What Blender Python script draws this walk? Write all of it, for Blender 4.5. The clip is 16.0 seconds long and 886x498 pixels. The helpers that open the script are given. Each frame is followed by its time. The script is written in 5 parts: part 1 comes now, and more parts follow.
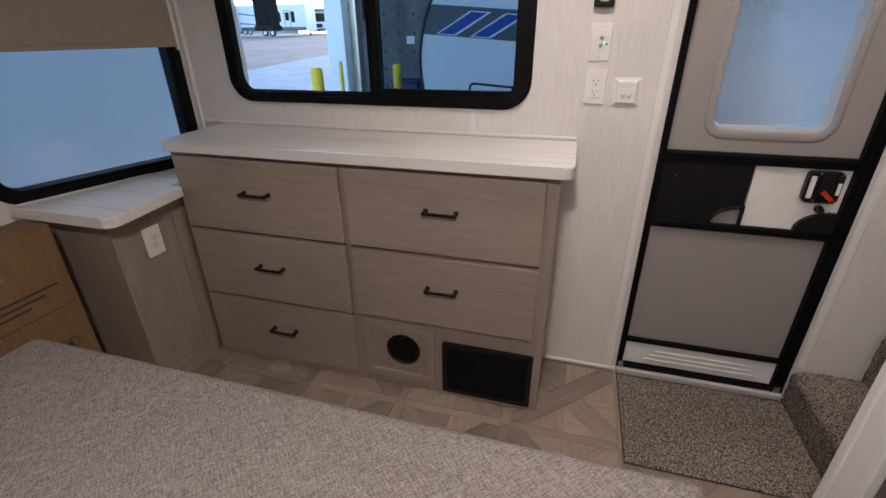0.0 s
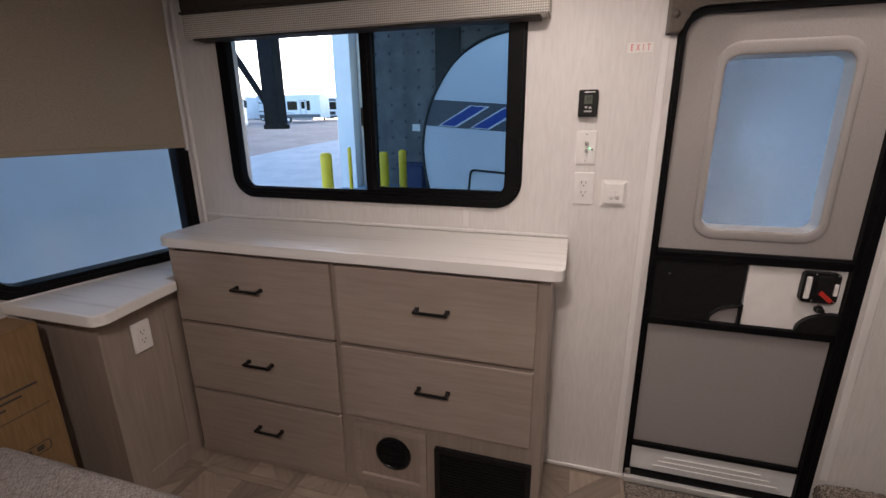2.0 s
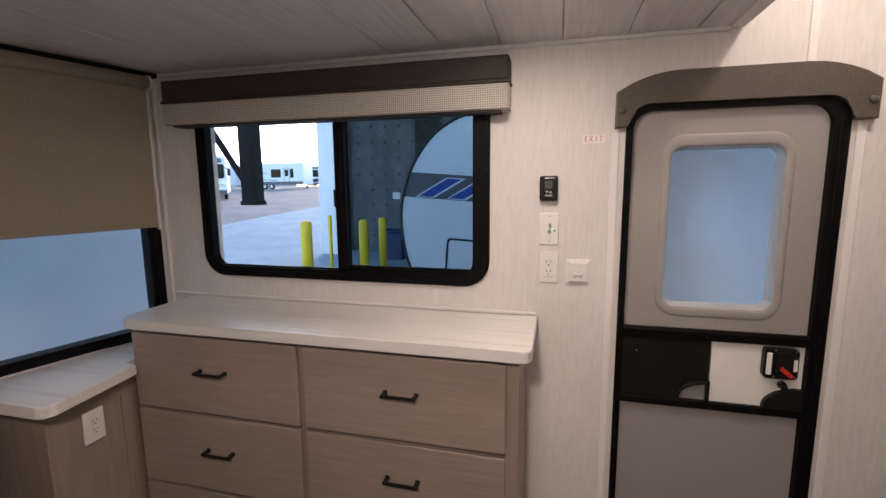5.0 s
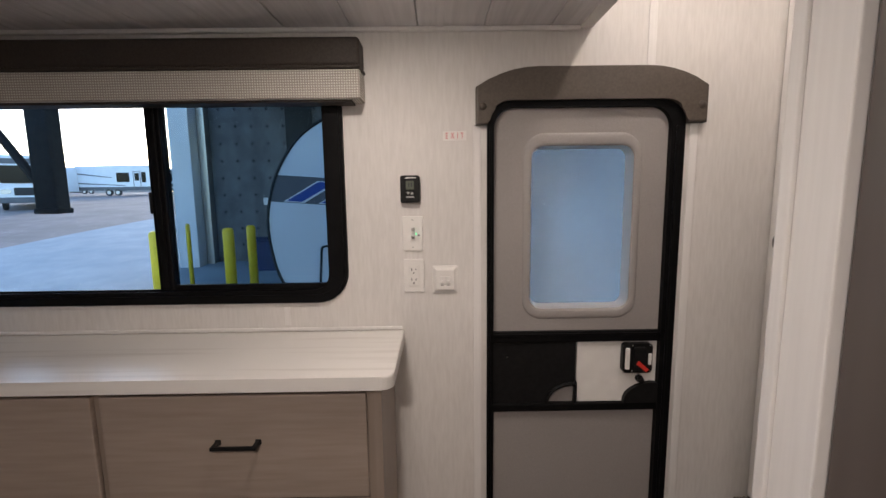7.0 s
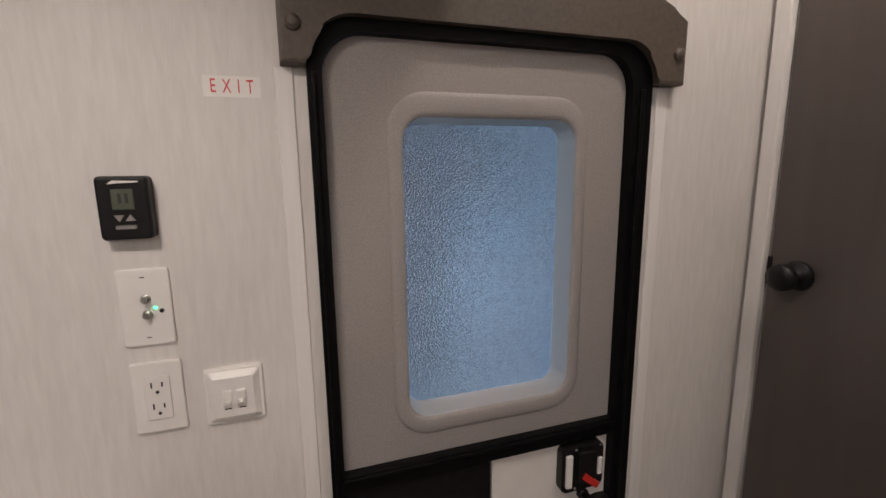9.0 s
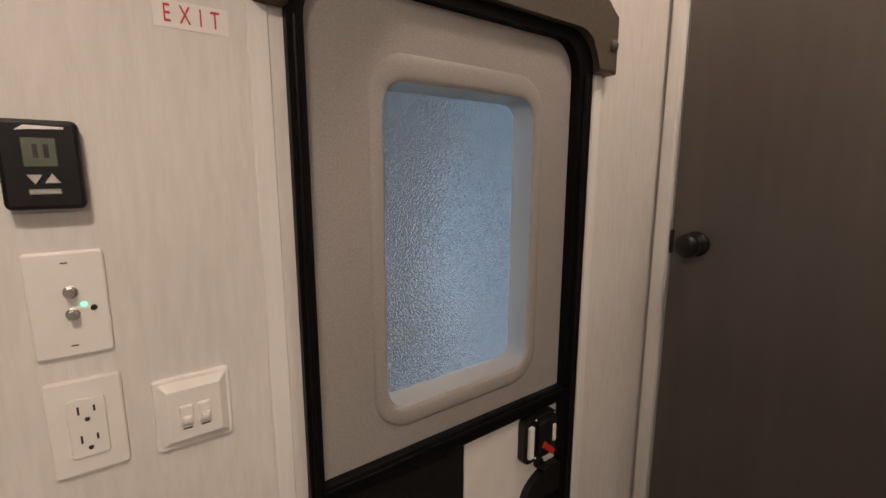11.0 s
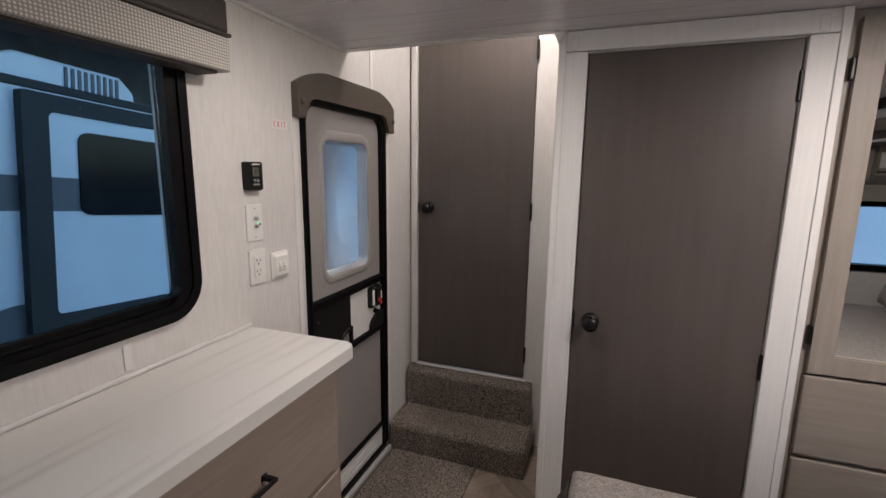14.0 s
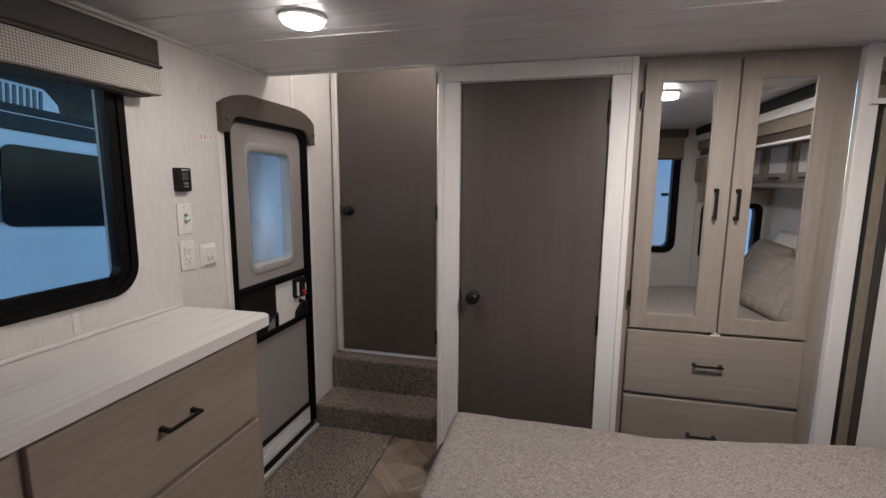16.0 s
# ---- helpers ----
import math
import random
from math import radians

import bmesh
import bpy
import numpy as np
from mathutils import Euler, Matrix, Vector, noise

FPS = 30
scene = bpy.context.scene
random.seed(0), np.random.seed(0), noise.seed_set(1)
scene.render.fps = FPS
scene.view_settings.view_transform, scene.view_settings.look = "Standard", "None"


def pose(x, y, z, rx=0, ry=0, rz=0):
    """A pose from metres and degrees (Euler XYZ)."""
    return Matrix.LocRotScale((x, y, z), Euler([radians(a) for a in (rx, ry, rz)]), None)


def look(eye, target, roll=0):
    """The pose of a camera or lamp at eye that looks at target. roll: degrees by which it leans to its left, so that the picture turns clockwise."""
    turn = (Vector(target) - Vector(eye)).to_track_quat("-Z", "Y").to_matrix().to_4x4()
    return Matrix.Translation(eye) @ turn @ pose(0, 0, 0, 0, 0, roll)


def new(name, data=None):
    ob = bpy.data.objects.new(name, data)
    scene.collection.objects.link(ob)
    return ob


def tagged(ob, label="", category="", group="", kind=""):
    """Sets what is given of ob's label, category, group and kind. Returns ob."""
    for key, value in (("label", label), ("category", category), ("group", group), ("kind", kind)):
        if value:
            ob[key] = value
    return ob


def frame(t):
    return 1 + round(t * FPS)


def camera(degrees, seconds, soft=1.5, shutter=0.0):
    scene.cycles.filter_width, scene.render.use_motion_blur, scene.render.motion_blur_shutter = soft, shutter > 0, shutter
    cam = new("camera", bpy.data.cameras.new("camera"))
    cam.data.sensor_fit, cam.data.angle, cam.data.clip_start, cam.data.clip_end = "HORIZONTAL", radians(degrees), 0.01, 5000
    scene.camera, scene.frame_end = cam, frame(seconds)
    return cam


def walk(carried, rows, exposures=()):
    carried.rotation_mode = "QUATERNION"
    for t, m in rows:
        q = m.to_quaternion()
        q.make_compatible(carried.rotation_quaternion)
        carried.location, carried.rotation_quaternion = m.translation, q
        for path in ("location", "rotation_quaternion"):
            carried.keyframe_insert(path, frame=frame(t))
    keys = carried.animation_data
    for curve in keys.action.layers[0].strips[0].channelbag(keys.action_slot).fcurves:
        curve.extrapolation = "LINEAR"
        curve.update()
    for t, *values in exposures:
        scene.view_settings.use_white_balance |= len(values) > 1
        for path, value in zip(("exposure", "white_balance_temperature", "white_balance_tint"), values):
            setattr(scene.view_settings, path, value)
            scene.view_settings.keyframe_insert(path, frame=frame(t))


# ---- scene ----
cam = camera(89.4, 16.0)
PATH = [
    (0, (0.04, 0.111, 1.359), (-0.463, 1.839, 0.487), -0.5),
    (0.5, (0.037, 0.112, 1.39), (-0.488, 1.877, 0.611), -0.5),
    (1, (0.044, 0.118, 1.415), (-0.499, 1.918, 0.735), -0.5),
    (1.5, (0.067, 0.145, 1.427), (-0.488, 1.968, 0.82), -0.5),
    (2, (0.072, 0.165, 1.427), (-0.483, 2.002, 0.866), -0.5),
    (2.5, (0.088, 0.176, 1.447), (-0.477, 2.019, 0.915), -0.5),
    (3, (0.097, 0.157, 1.451), (-0.466, 2.019, 0.986), -0.4),
    (3.5, (0.108, 0.159, 1.468), (-0.44, 2.037, 1.056), -0.4),
    (5.8, (0.13, 0.187, 1.487), (-0.263, 2.135, 1.258), -0.5),
    (6, (0.138, 0.202, 1.476), (-0.21, 2.159, 1.255), -0.4),
    (6.5, (0.152, 0.257, 1.454), (-0.02, 2.236, 1.221), -0.5),
    (7, (0.177, 0.354, 1.472), (0.194, 2.336, 1.202), -0.7),
    (7.5, (0.209, 0.605, 1.481), (0.408, 2.571, 1.171), -0.8),
    (8, (0.237, 0.76, 1.51), (0.609, 2.697, 1.178), -0.9),
    (8.5, (0.283, 0.859, 1.528), (0.776, 2.766, 1.18), -1.0),
    (8.7, (0.304, 0.965, 1.524), (0.849, 2.857, 1.171), -0.9),
    (10.8, (0.21, 1.298, 1.481), (1.312, 2.935, 1.155), 0.0),
    (11, (0.134, 1.212, 1.464), (1.313, 2.792, 1.126), 0.1),
    (11.5, (-0.079, 1.087, 1.487), (1.254, 2.537, 1.137), 0.2),
    (12, (-0.351, 1.066, 1.51), (1.131, 2.354, 1.132), 0.3),
    (12.5, (-0.534, 0.975, 1.519), (1.088, 2.081, 1.14), 0.5),
    (13, (-0.717, 0.86, 1.494), (1.009, 1.8, 1.125), 0.6),
    (13.5, (-0.883, 0.796, 1.494), (0.917, 1.59, 1.134), 0.6),
    (14, (-1.013, 0.783, 1.494), (0.836, 1.461, 1.148), 0.7),
    (14.5, (-1.16, 0.67, 1.491), (0.716, 1.278, 1.159), 0.5),
    (15, (-1.253, 0.56, 1.486), (0.636, 1.135, 1.167), 0.5),
    (15.5, (-1.295, 0.506, 1.473), (0.606, 1.047, 1.17), 0.4),
    (16, (-1.31, 0.48, 1.463), (0.614, 0.946, 1.173), 0.4),
]
EXPOSURES = [(0.0, 2.83, 6350, 13), (2.0, 2.72, 6500, 15), (3.5, 2.85, 6900, 16), (6.0, 2.75, 6850, 16), (7.0, 2.58, 6600, 12), (8.5, 2.32, 6450, 12), (11.0, 2.38, 7550, 14), (12.5, 2.36, 6300, 10),
             (13.5, 2.52, 6150, 10), (14.5, 2.54, 6200, 10), (16.0, 2.48, 6150, 9)]
walk(cam, [(t, look(eye, target, roll)) for t, eye, target, roll in PATH], EXPOSURES)

# ---- world, sun, lamps ----
world = bpy.data.worlds.new("world")
scene.world = world
world.use_nodes = True
wn = world.node_tree.nodes
sky = wn.new("ShaderNodeTexSky")
sky.sky_type = "NISHITA"
sky.sun_disc = False
sky.sun_elevation, sky.sun_rotation = radians(14), radians(-13)
sky.ozone_density = 3.0
wn["Background"].inputs["Strength"].default_value = 0.115
world.node_tree.links.new(sky.outputs[0], wn["Background"].inputs["Color"])

sun = new("sun", bpy.data.lights.new("sun", "SUN"))
sun.data.energy, sun.data.angle, sun.data.color = 0.35, radians(0.6), (1.0, 0.9, 0.78)
sun.matrix_world = look((-14, 60, 15), (0, 0, 0))


def lamp_light(name, at, watts, colour=(1.0, 0.875, 0.79)):
    """A downward disc light just below a lamp's lens."""
    lt = bpy.data.lights.new(name, "AREA")
    lt.shape, lt.size, lt.energy, lt.color = "DISK", 0.12, watts, colour
    ob = new(name, lt)
    ob.matrix_world = look(at, (at[0], at[1] + 0.001, at[2] - 1))
    return ob


lamp_light("lamp_light_room", (0.005, 1.245, 1.932), 0.50)
lamp_light("lamp_light_bed", (-0.07, -0.10, 1.932), 2.6)
lamp_light("lamp_light_stairs", (0.95, 1.26, 2.466), 0.68)


# ---- materials ----
def mat(name, col, col2=None, rough=0.5, metal=0.0, scale=(8, 8, 8), detail=4.0, mix=(0.35, 0.65), bump=0.0, bscale=None, spec=0.5,
        stain=0.0, rrough=0.0, rand=0.0, coat=0.0, dist=0.002):
    """A principled surface: two colours through stretched noise, a second large stain scale, fine bump."""
    m = bpy.data.materials.new(name)
    m.use_nodes = True
    t = m.node_tree
    n, ln = t.nodes, t.links
    p = n["Principled BSDF"]
    p.inputs["Roughness"].default_value, p.inputs["Metallic"].default_value = rough, metal
    p.inputs["Specular IOR Level"].default_value = spec
    p.inputs["Coat Weight"].default_value = coat
    tc = n.new("ShaderNodeTexCoord")
    mp = n.new("ShaderNodeMapping")
    mp.inputs["Scale"].default_value = scale
    ln.new(tc.outputs["Object"], mp.inputs["Vector"])
    nz = n.new("ShaderNodeTexNoise")
    nz.inputs["Scale"].default_value, nz.inputs["Detail"].default_value = 1.0, detail
    ln.new(mp.outputs[0], nz.inputs["Vector"])
    ramp = n.new("ShaderNodeValToRGB")
    ramp.color_ramp.elements[0].position, ramp.color_ramp.elements[1].position = mix
    ramp.color_ramp.elements[0].color = (*col, 1)
    ramp.color_ramp.elements[1].color = (*(col2 or col), 1)
    ln.new(nz.outputs["Fac"], ramp.inputs["Fac"])
    out = ramp.outputs["Color"]
    if stain:
        big = n.new("ShaderNodeTexNoise")
        big.inputs["Scale"].default_value, big.inputs["Detail"].default_value = 2.3, 3
        ln.new(tc.outputs["Object"], big.inputs["Vector"])
        mr = n.new("ShaderNodeMapRange")
        mr.inputs["From Min"].default_value, mr.inputs["From Max"].default_value = 0.3, 0.7
        mr.inputs["To Min"].default_value, mr.inputs["To Max"].default_value = 1 - stain, 1 + stain
        ln.new(big.outputs["Fac"], mr.inputs["Value"])
        hs = n.new("ShaderNodeHueSaturation")
        ln.new(out, hs.inputs["Color"])
        ln.new(mr.outputs[0], hs.inputs["Value"])
        out = hs.outputs["Color"]
    if rand:
        oi = n.new("ShaderNodeObjectInfo")
        mr2 = n.new("ShaderNodeMapRange")
        mr2.inputs["To Min"].default_value, mr2.inputs["To Max"].default_value = 1 - rand, 1 + rand
        ln.new(oi.outputs["Random"], mr2.inputs["Value"])
        h2 = n.new("ShaderNodeHueSaturation")
        ln.new(out, h2.inputs["Color"])
        ln.new(mr2.outputs[0], h2.inputs["Value"])
        out = h2.outputs["Color"]
    ln.new(out, p.inputs["Base Color"])
    if rrough:
        mr3 = n.new("ShaderNodeMapRange")
        mr3.inputs["To Min"].default_value, mr3.inputs["To Max"].default_value = rough - rrough, rough + rrough
        ln.new(nz.outputs["Fac"], mr3.inputs["Value"])
        ln.new(mr3.outputs[0], p.inputs["Roughness"])
    if bump:
        src = nz
        if bscale:
            mp2 = n.new("ShaderNodeMapping")
            mp2.inputs["Scale"].default_value = bscale
            ln.new(tc.outputs["Object"], mp2.inputs["Vector"])
            src = n.new("ShaderNodeTexNoise")
            src.inputs["Scale"].default_value, src.inputs["Detail"].default_value = 1.0, 3
            ln.new(mp2.outputs[0], src.inputs["Vector"])
        b = n.new("ShaderNodeBump")
        b.inputs["Strength"].default_value, b.inputs["Distance"].default_value = bump, dist
        ln.new(src.outputs["Fac"], b.inputs["Height"])
        ln.new(b.outputs[0], p.inputs["Normal"])
    return m


def glass(name, tint, rough=0.0):
    m = bpy.data.materials.new(name)
    m.use_nodes = True
    p = m.node_tree.nodes["Principled BSDF"]
    p.inputs["Base Color"].default_value = (*tint, 1)
    p.inputs["Transmission Weight"].default_value = 1.0
    p.inputs["Roughness"].default_value = rough
    p.inputs["IOR"].default_value = 1.1
    return m


def glow(name, col, strength):
    m = bpy.data.materials.new(name)
    m.use_nodes = True
    p = m.node_tree.nodes["Principled BSDF"]
    p.inputs["Base Color"].default_value = (*col, 1)
    p.inputs["Emission Color"].default_value = (*col, 1)
    p.inputs["Emission Strength"].default_value = strength
    return m


WALLPAPER = mat("wallpaper", (0.645, 0.619, 0.592), (0.712, 0.687, 0.662), 0.62, scale=(120, 120, 17), mix=(0.28, 0.66), detail=7, bump=0.25, bscale=(420, 420, 60), stain=0.035, dist=0.001)
TRIM = mat("white_trim", (0.74, 0.72, 0.70), (0.78, 0.76, 0.74), 0.5, scale=(90, 90, 4), bump=0.2, stain=0.03, dist=0.001)
CEILING = mat("ceiling_board", (0.62, 0.60, 0.61), (0.72, 0.70, 0.71), 0.35, scale=(60, 2.5, 60), bump=0.1, stain=0.03, dist=0.001)
WOOD = mat("taupe_wood", (0.295, 0.238, 0.198), (0.375, 0.305, 0.258), 0.48, scale=(5, 5, 70), mix=(0.25, 0.75), bump=0.15, stain=0.06, rrough=0.06, dist=0.001)
WOOD_V = mat("taupe_wood_upright", (0.275, 0.222, 0.185), (0.35, 0.286, 0.240), 0.48, scale=(60, 60, 4), mix=(0.25, 0.75), bump=0.15, stain=0.06, rrough=0.06, dist=0.001)
WOOD_P = mat("pale_wood_upright", (0.255, 0.218, 0.187), (0.315, 0.274, 0.237), 0.48, scale=(60, 60, 4), mix=(0.25, 0.75), bump=0.15, stain=0.05, rrough=0.06, dist=0.001)
WOOD_PH = mat("pale_wood", (0.255, 0.218, 0.187), (0.315, 0.274, 0.237), 0.48, scale=(5, 5, 70), mix=(0.25, 0.75), bump=0.15, stain=0.05, rrough=0.06, dist=0.001)
# darker wood tone that carries the shade in the drawer gaps
GAP_SHADE = mat("shaded_gap_rail", (0.13, 0.104, 0.086), (0.16, 0.13, 0.108), 0.6, scale=(5, 5, 70))
COUNTER = mat("marbled_laminate", (0.55, 0.52, 0.485), (0.755, 0.735, 0.705), 0.3, scale=(1.5, 30, 30), mix=(0.2, 0.46), detail=7, stain=0.03, spec=0.45)
DOORWOOD = mat("dark_taupe_door", (0.086, 0.070, 0.063), (0.106, 0.088, 0.080), 0.42, scale=(28, 28, 1.8), mix=(0.25, 0.8), detail=7, bump=0.08, stain=0.07, rrough=0.05, dist=0.001)
BLACK = mat("black_metal", (0.005, 0.005, 0.0055), (0.008, 0.008, 0.0085), 0.36, spec=0.3, scale=(40, 40, 40), rrough=0.08)
BLACKF = mat("black_frame", (0.003, 0.003, 0.0035), (0.005, 0.005, 0.0055), 0.45, spec=0.12, scale=(30, 30, 30), rrough=0.1)
BLACKP = mat("black_panel", (0.005, 0.005, 0.0055), (0.009, 0.009, 0.0095), 0.45, spec=0.25, scale=(60, 60, 60), bump=0.05)
GREYD = mat("grey_door_skin", (0.27, 0.25, 0.24), (0.33, 0.305, 0.295), 0.55, scale=(400, 400, 400), bump=0.15, stain=0.03, dist=0.0006)
GREYB = mat("grey_bezel", (0.29, 0.27, 0.26), (0.33, 0.31, 0.30), 0.5, scale=(300, 300, 300), bump=0.08, dist=0.0006)
WHITEP = mat("white_plastic", (0.76, 0.74, 0.71), (0.80, 0.78, 0.75), 0.35, scale=(20, 20, 20))
WHITEM = mat("white_enamel", (0.70, 0.70, 0.69), (0.76, 0.76, 0.75), 0.32, scale=(12, 12, 12), stain=0.03)
HOOD = mat("brown_leatherette", (0.075, 0.060, 0.048), (0.095, 0.077, 0.062), 0.5, scale=(150, 150, 150), bump=0.25, stain=0.04, dist=0.001)
VALANCE = mat("smooth_brown_fabric", (0.036, 0.029, 0.024), (0.048, 0.039, 0.033), 0.6, scale=(200, 200, 200), bump=0.1, stain=0.03, spec=0.3, dist=0.0006)
SHADEM = mat("taupe_roller_fabric", (0.26, 0.213, 0.161), (0.315, 0.262, 0.20), 0.85, scale=(300, 300, 300), bump=0.2, stain=0.04, dist=0.0008)
SLOT = mat("dark_slot", (0.02, 0.02, 0.02), rough=0.6)
STEEL = mat("steel", (0.45, 0.44, 0.42), (0.6, 0.59, 0.57), 0.3, 1.0, scale=(60, 60, 60), rrough=0.1)
RED = mat("red_plastic", (0.55, 0.03, 0.02), rough=0.4)
REDINK = mat("red_ink", (0.60, 0.04, 0.06), rough=0.5)
CARPET = mat("carpet", (0.062, 0.051, 0.043), (0.345, 0.298, 0.257), 0.95, scale=(175, 175, 175), mix=(0.39, 0.64), detail=2, bump=1.0, stain=0.12, spec=0.1, dist=0.004)
SKIRT = mat("quilted_bed_side", (0.10, 0.086, 0.078), (0.18, 0.158, 0.146), 0.9, scale=(90, 90, 25), bump=0.8, bscale=(30, 30, 60), dist=0.008)
PILLOW = mat("grey_pillowcase", (0.25, 0.215, 0.19), (0.33, 0.29, 0.255), 0.9, scale=(120, 120, 120), bump=0.3)
LINE = mat("pale_woven_line", (0.46, 0.42, 0.38), (0.54, 0.50, 0.46), 0.9, scale=(60, 60, 60))
SHEET = mat("white_sheet", (0.72, 0.70, 0.68), (0.78, 0.76, 0.74), 0.9, scale=(20, 20, 20), bump=0.2)
CARD = mat("cardboard", (0.20, 0.118, 0.050), (0.24, 0.144, 0.063), 0.8, scale=(120, 120, 12), bump=0.1, stain=0.06)
TAPE = mat("packing_tape", (0.25, 0.15, 0.065), (0.28, 0.17, 0.075), 0.3, scale=(20, 20, 20))
INK = mat("dark_ink", (0.045, 0.035, 0.03), rough=0.7)
LCD = mat("lcd_panel", (0.085, 0.10, 0.075), (0.11, 0.125, 0.095), 0.25, scale=(30, 30, 30))
GREENLED = glow("green_led", (0.05, 0.9, 0.35), 0.8)
LENS = glow("lamp_lens", (1.0, 0.90, 0.80), 9.0)
PLANK = mat("vinyl_plank", (0.195, 0.152, 0.120), (0.31, 0.25, 0.20), 0.42, scale=(5, 50, 5), mix=(0.25, 0.75), detail=6, bump=0.1, stain=0.12, rand=0.24, dist=0.001)
JOINT = mat("floor_joint", (0.19, 0.15, 0.118), rough=0.7)
STRIPE_D = mat("dark_stripe_fabric", (0.035, 0.031, 0.028), (0.05, 0.045, 0.04), 0.8, scale=(200, 200, 20), bump=0.2)
STRIPE_L = mat("tan_stripe_fabric", (0.20, 0.17, 0.13), (0.26, 0.22, 0.17), 0.8, scale=(200, 200, 20), bump=0.2)
RUBBER = mat("black_rubber", (0.012, 0.012, 0.012), (0.02, 0.02, 0.02), 0.6, scale=(30, 30, 30))
CLEAR = glass("clear_glass", (0.93, 0.96, 1.0))
TINTED = glass("tinted_glass", (0.47, 0.54, 0.59))


def bedspread():
    """Woven cloth: patches of fine threads that run in turned directions."""
    m = bpy.data.materials.new("woven_bedspread")
    m.use_nodes = True
    t = m.node_tree
    n, ln = t.nodes, t.links
    p = n["Principled BSDF"]
    p.inputs["Roughness"].default_value, p.inputs["Specular IOR Level"].default_value = 0.9, 0.15
    tc = n.new("ShaderNodeTexCoord")
    warp = n.new("ShaderNodeTexNoise")
    warp.inputs["Scale"].default_value = 9.0
    ln.new(tc.outputs["Object"], warp.inputs["Vector"])
    add = n.new("ShaderNodeVectorMath")
    add.operation = "MULTIPLY_ADD"
    add.inputs[1].default_value = (0.05, 0.05, 0.0)
    ln.new(warp.outputs["Color"], add.inputs[0])
    ln.new(tc.outputs["Object"], add.inputs[2])
    turn = n.new("ShaderNodeMapping")
    turn.inputs["Rotation"].default_value = (0, 0, radians(45))
    turn.inputs["Scale"].default_value = (1.0, 1.35, 0.001)
    ln.new(add.outputs[0], turn.inputs["Vector"])
    ck = n.new("ShaderNodeTexChecker")
    ck.inputs["Scale"].default_value = 13.0
    ln.new(turn.outputs[0], ck.inputs["Vector"])
    ang = n.new("ShaderNodeMath")
    ang.operation = "MULTIPLY_ADD"
    ang.inputs[1].default_value, ang.inputs[2].default_value = 1.45, 0.85
    ln.new(ck.outputs["Fac"], ang.inputs[0])
    rot = n.new("ShaderNodeVectorRotate")
    rot.rotation_type = "Z_AXIS"
    ln.new(tc.outputs["Object"], rot.inputs["Vector"])
    ln.new(ang.outputs[0], rot.inputs["Angle"])
    mp = n.new("ShaderNodeMapping")
    mp.inputs["Scale"].default_value = (42, 330, 140)
    ln.new(rot.outputs[0], mp.inputs["Vector"])
    nz = n.new("ShaderNodeTexNoise")
    nz.inputs["Scale"].default_value, nz.inputs["Detail"].default_value, nz.inputs["Roughness"].default_value = 1.0, 4, 0.6
    ln.new(mp.outputs[0], nz.inputs["Vector"])
    mp2 = n.new("ShaderNodeMapping")
    mp2.inputs["Scale"].default_value = (420, 90, 140)
    ln.new(rot.outputs[0], mp2.inputs["Vector"])
    nz2 = n.new("ShaderNodeTexNoise")
    nz2.inputs["Scale"].default_value, nz2.inputs["Detail"].default_value = 1.0, 3
    ln.new(mp2.outputs[0], nz2.inputs["Vector"])
    both = n.new("ShaderNodeMath")
    both.operation = "MULTIPLY_ADD"
    both.inputs[1].default_value = 0.55
    half = n.new("ShaderNodeMath")
    half.operation = "MULTIPLY"
    half.inputs[1].default_value = 0.45
    ln.new(nz2.outputs["Fac"], half.inputs[0])
    ln.new(nz.outputs["Fac"], both.inputs[0])
    ln.new(half.outputs[0], both.inputs[2])
    # ridges of thicker yarn, across or along in turn
    wave = n.new("ShaderNodeTexWave")
    wave.inputs["Scale"].default_value, wave.inputs["Distortion"].default_value = 38.0, 8.0
    wave.inputs["Detail"].default_value, wave.inputs["Detail Scale"].default_value = 3.0, 2.5
    ln.new(rot.outputs[0], wave.inputs["Vector"])
    yarn = n.new("ShaderNodeMath")
    yarn.operation = "MULTIPLY_ADD"
    yarn.inputs[1].default_value = 0.09
    ln.new(wave.outputs["Fac"], yarn.inputs[0])
    ln.new(both.outputs[0], yarn.inputs[2])
    nz = yarn
    ramp = n.new("ShaderNodeValToRGB")
    ramp.color_ramp.elements[0].position, ramp.color_ramp.elements[1].position = 0.40, 0.74
    ramp.color_ramp.elements[0].color, ramp.color_ramp.elements[1].color = (0.165, 0.143, 0.134, 1), (0.48, 0.435, 0.41, 1)
    ln.new(nz.outputs[0], ramp.inputs["Fac"])
    ln.new(ramp.outputs["Color"], p.inputs["Base Color"])
    b = n.new("ShaderNodeBump")
    b.inputs["Strength"].default_value, b.inputs["Distance"].default_value = 1.0, 0.007
    ln.new(nz.outputs[0], b.inputs["Height"])
    ln.new(b.outputs[0], p.inputs["Normal"])
    return m


BEDSPREAD = bedspread()
FROSTED = glass("frosted_glass", (0.97, 0.95, 0.98), 0.16)
FROSTED.node_tree.nodes["Principled BSDF"].inputs["IOR"].default_value = 1.4


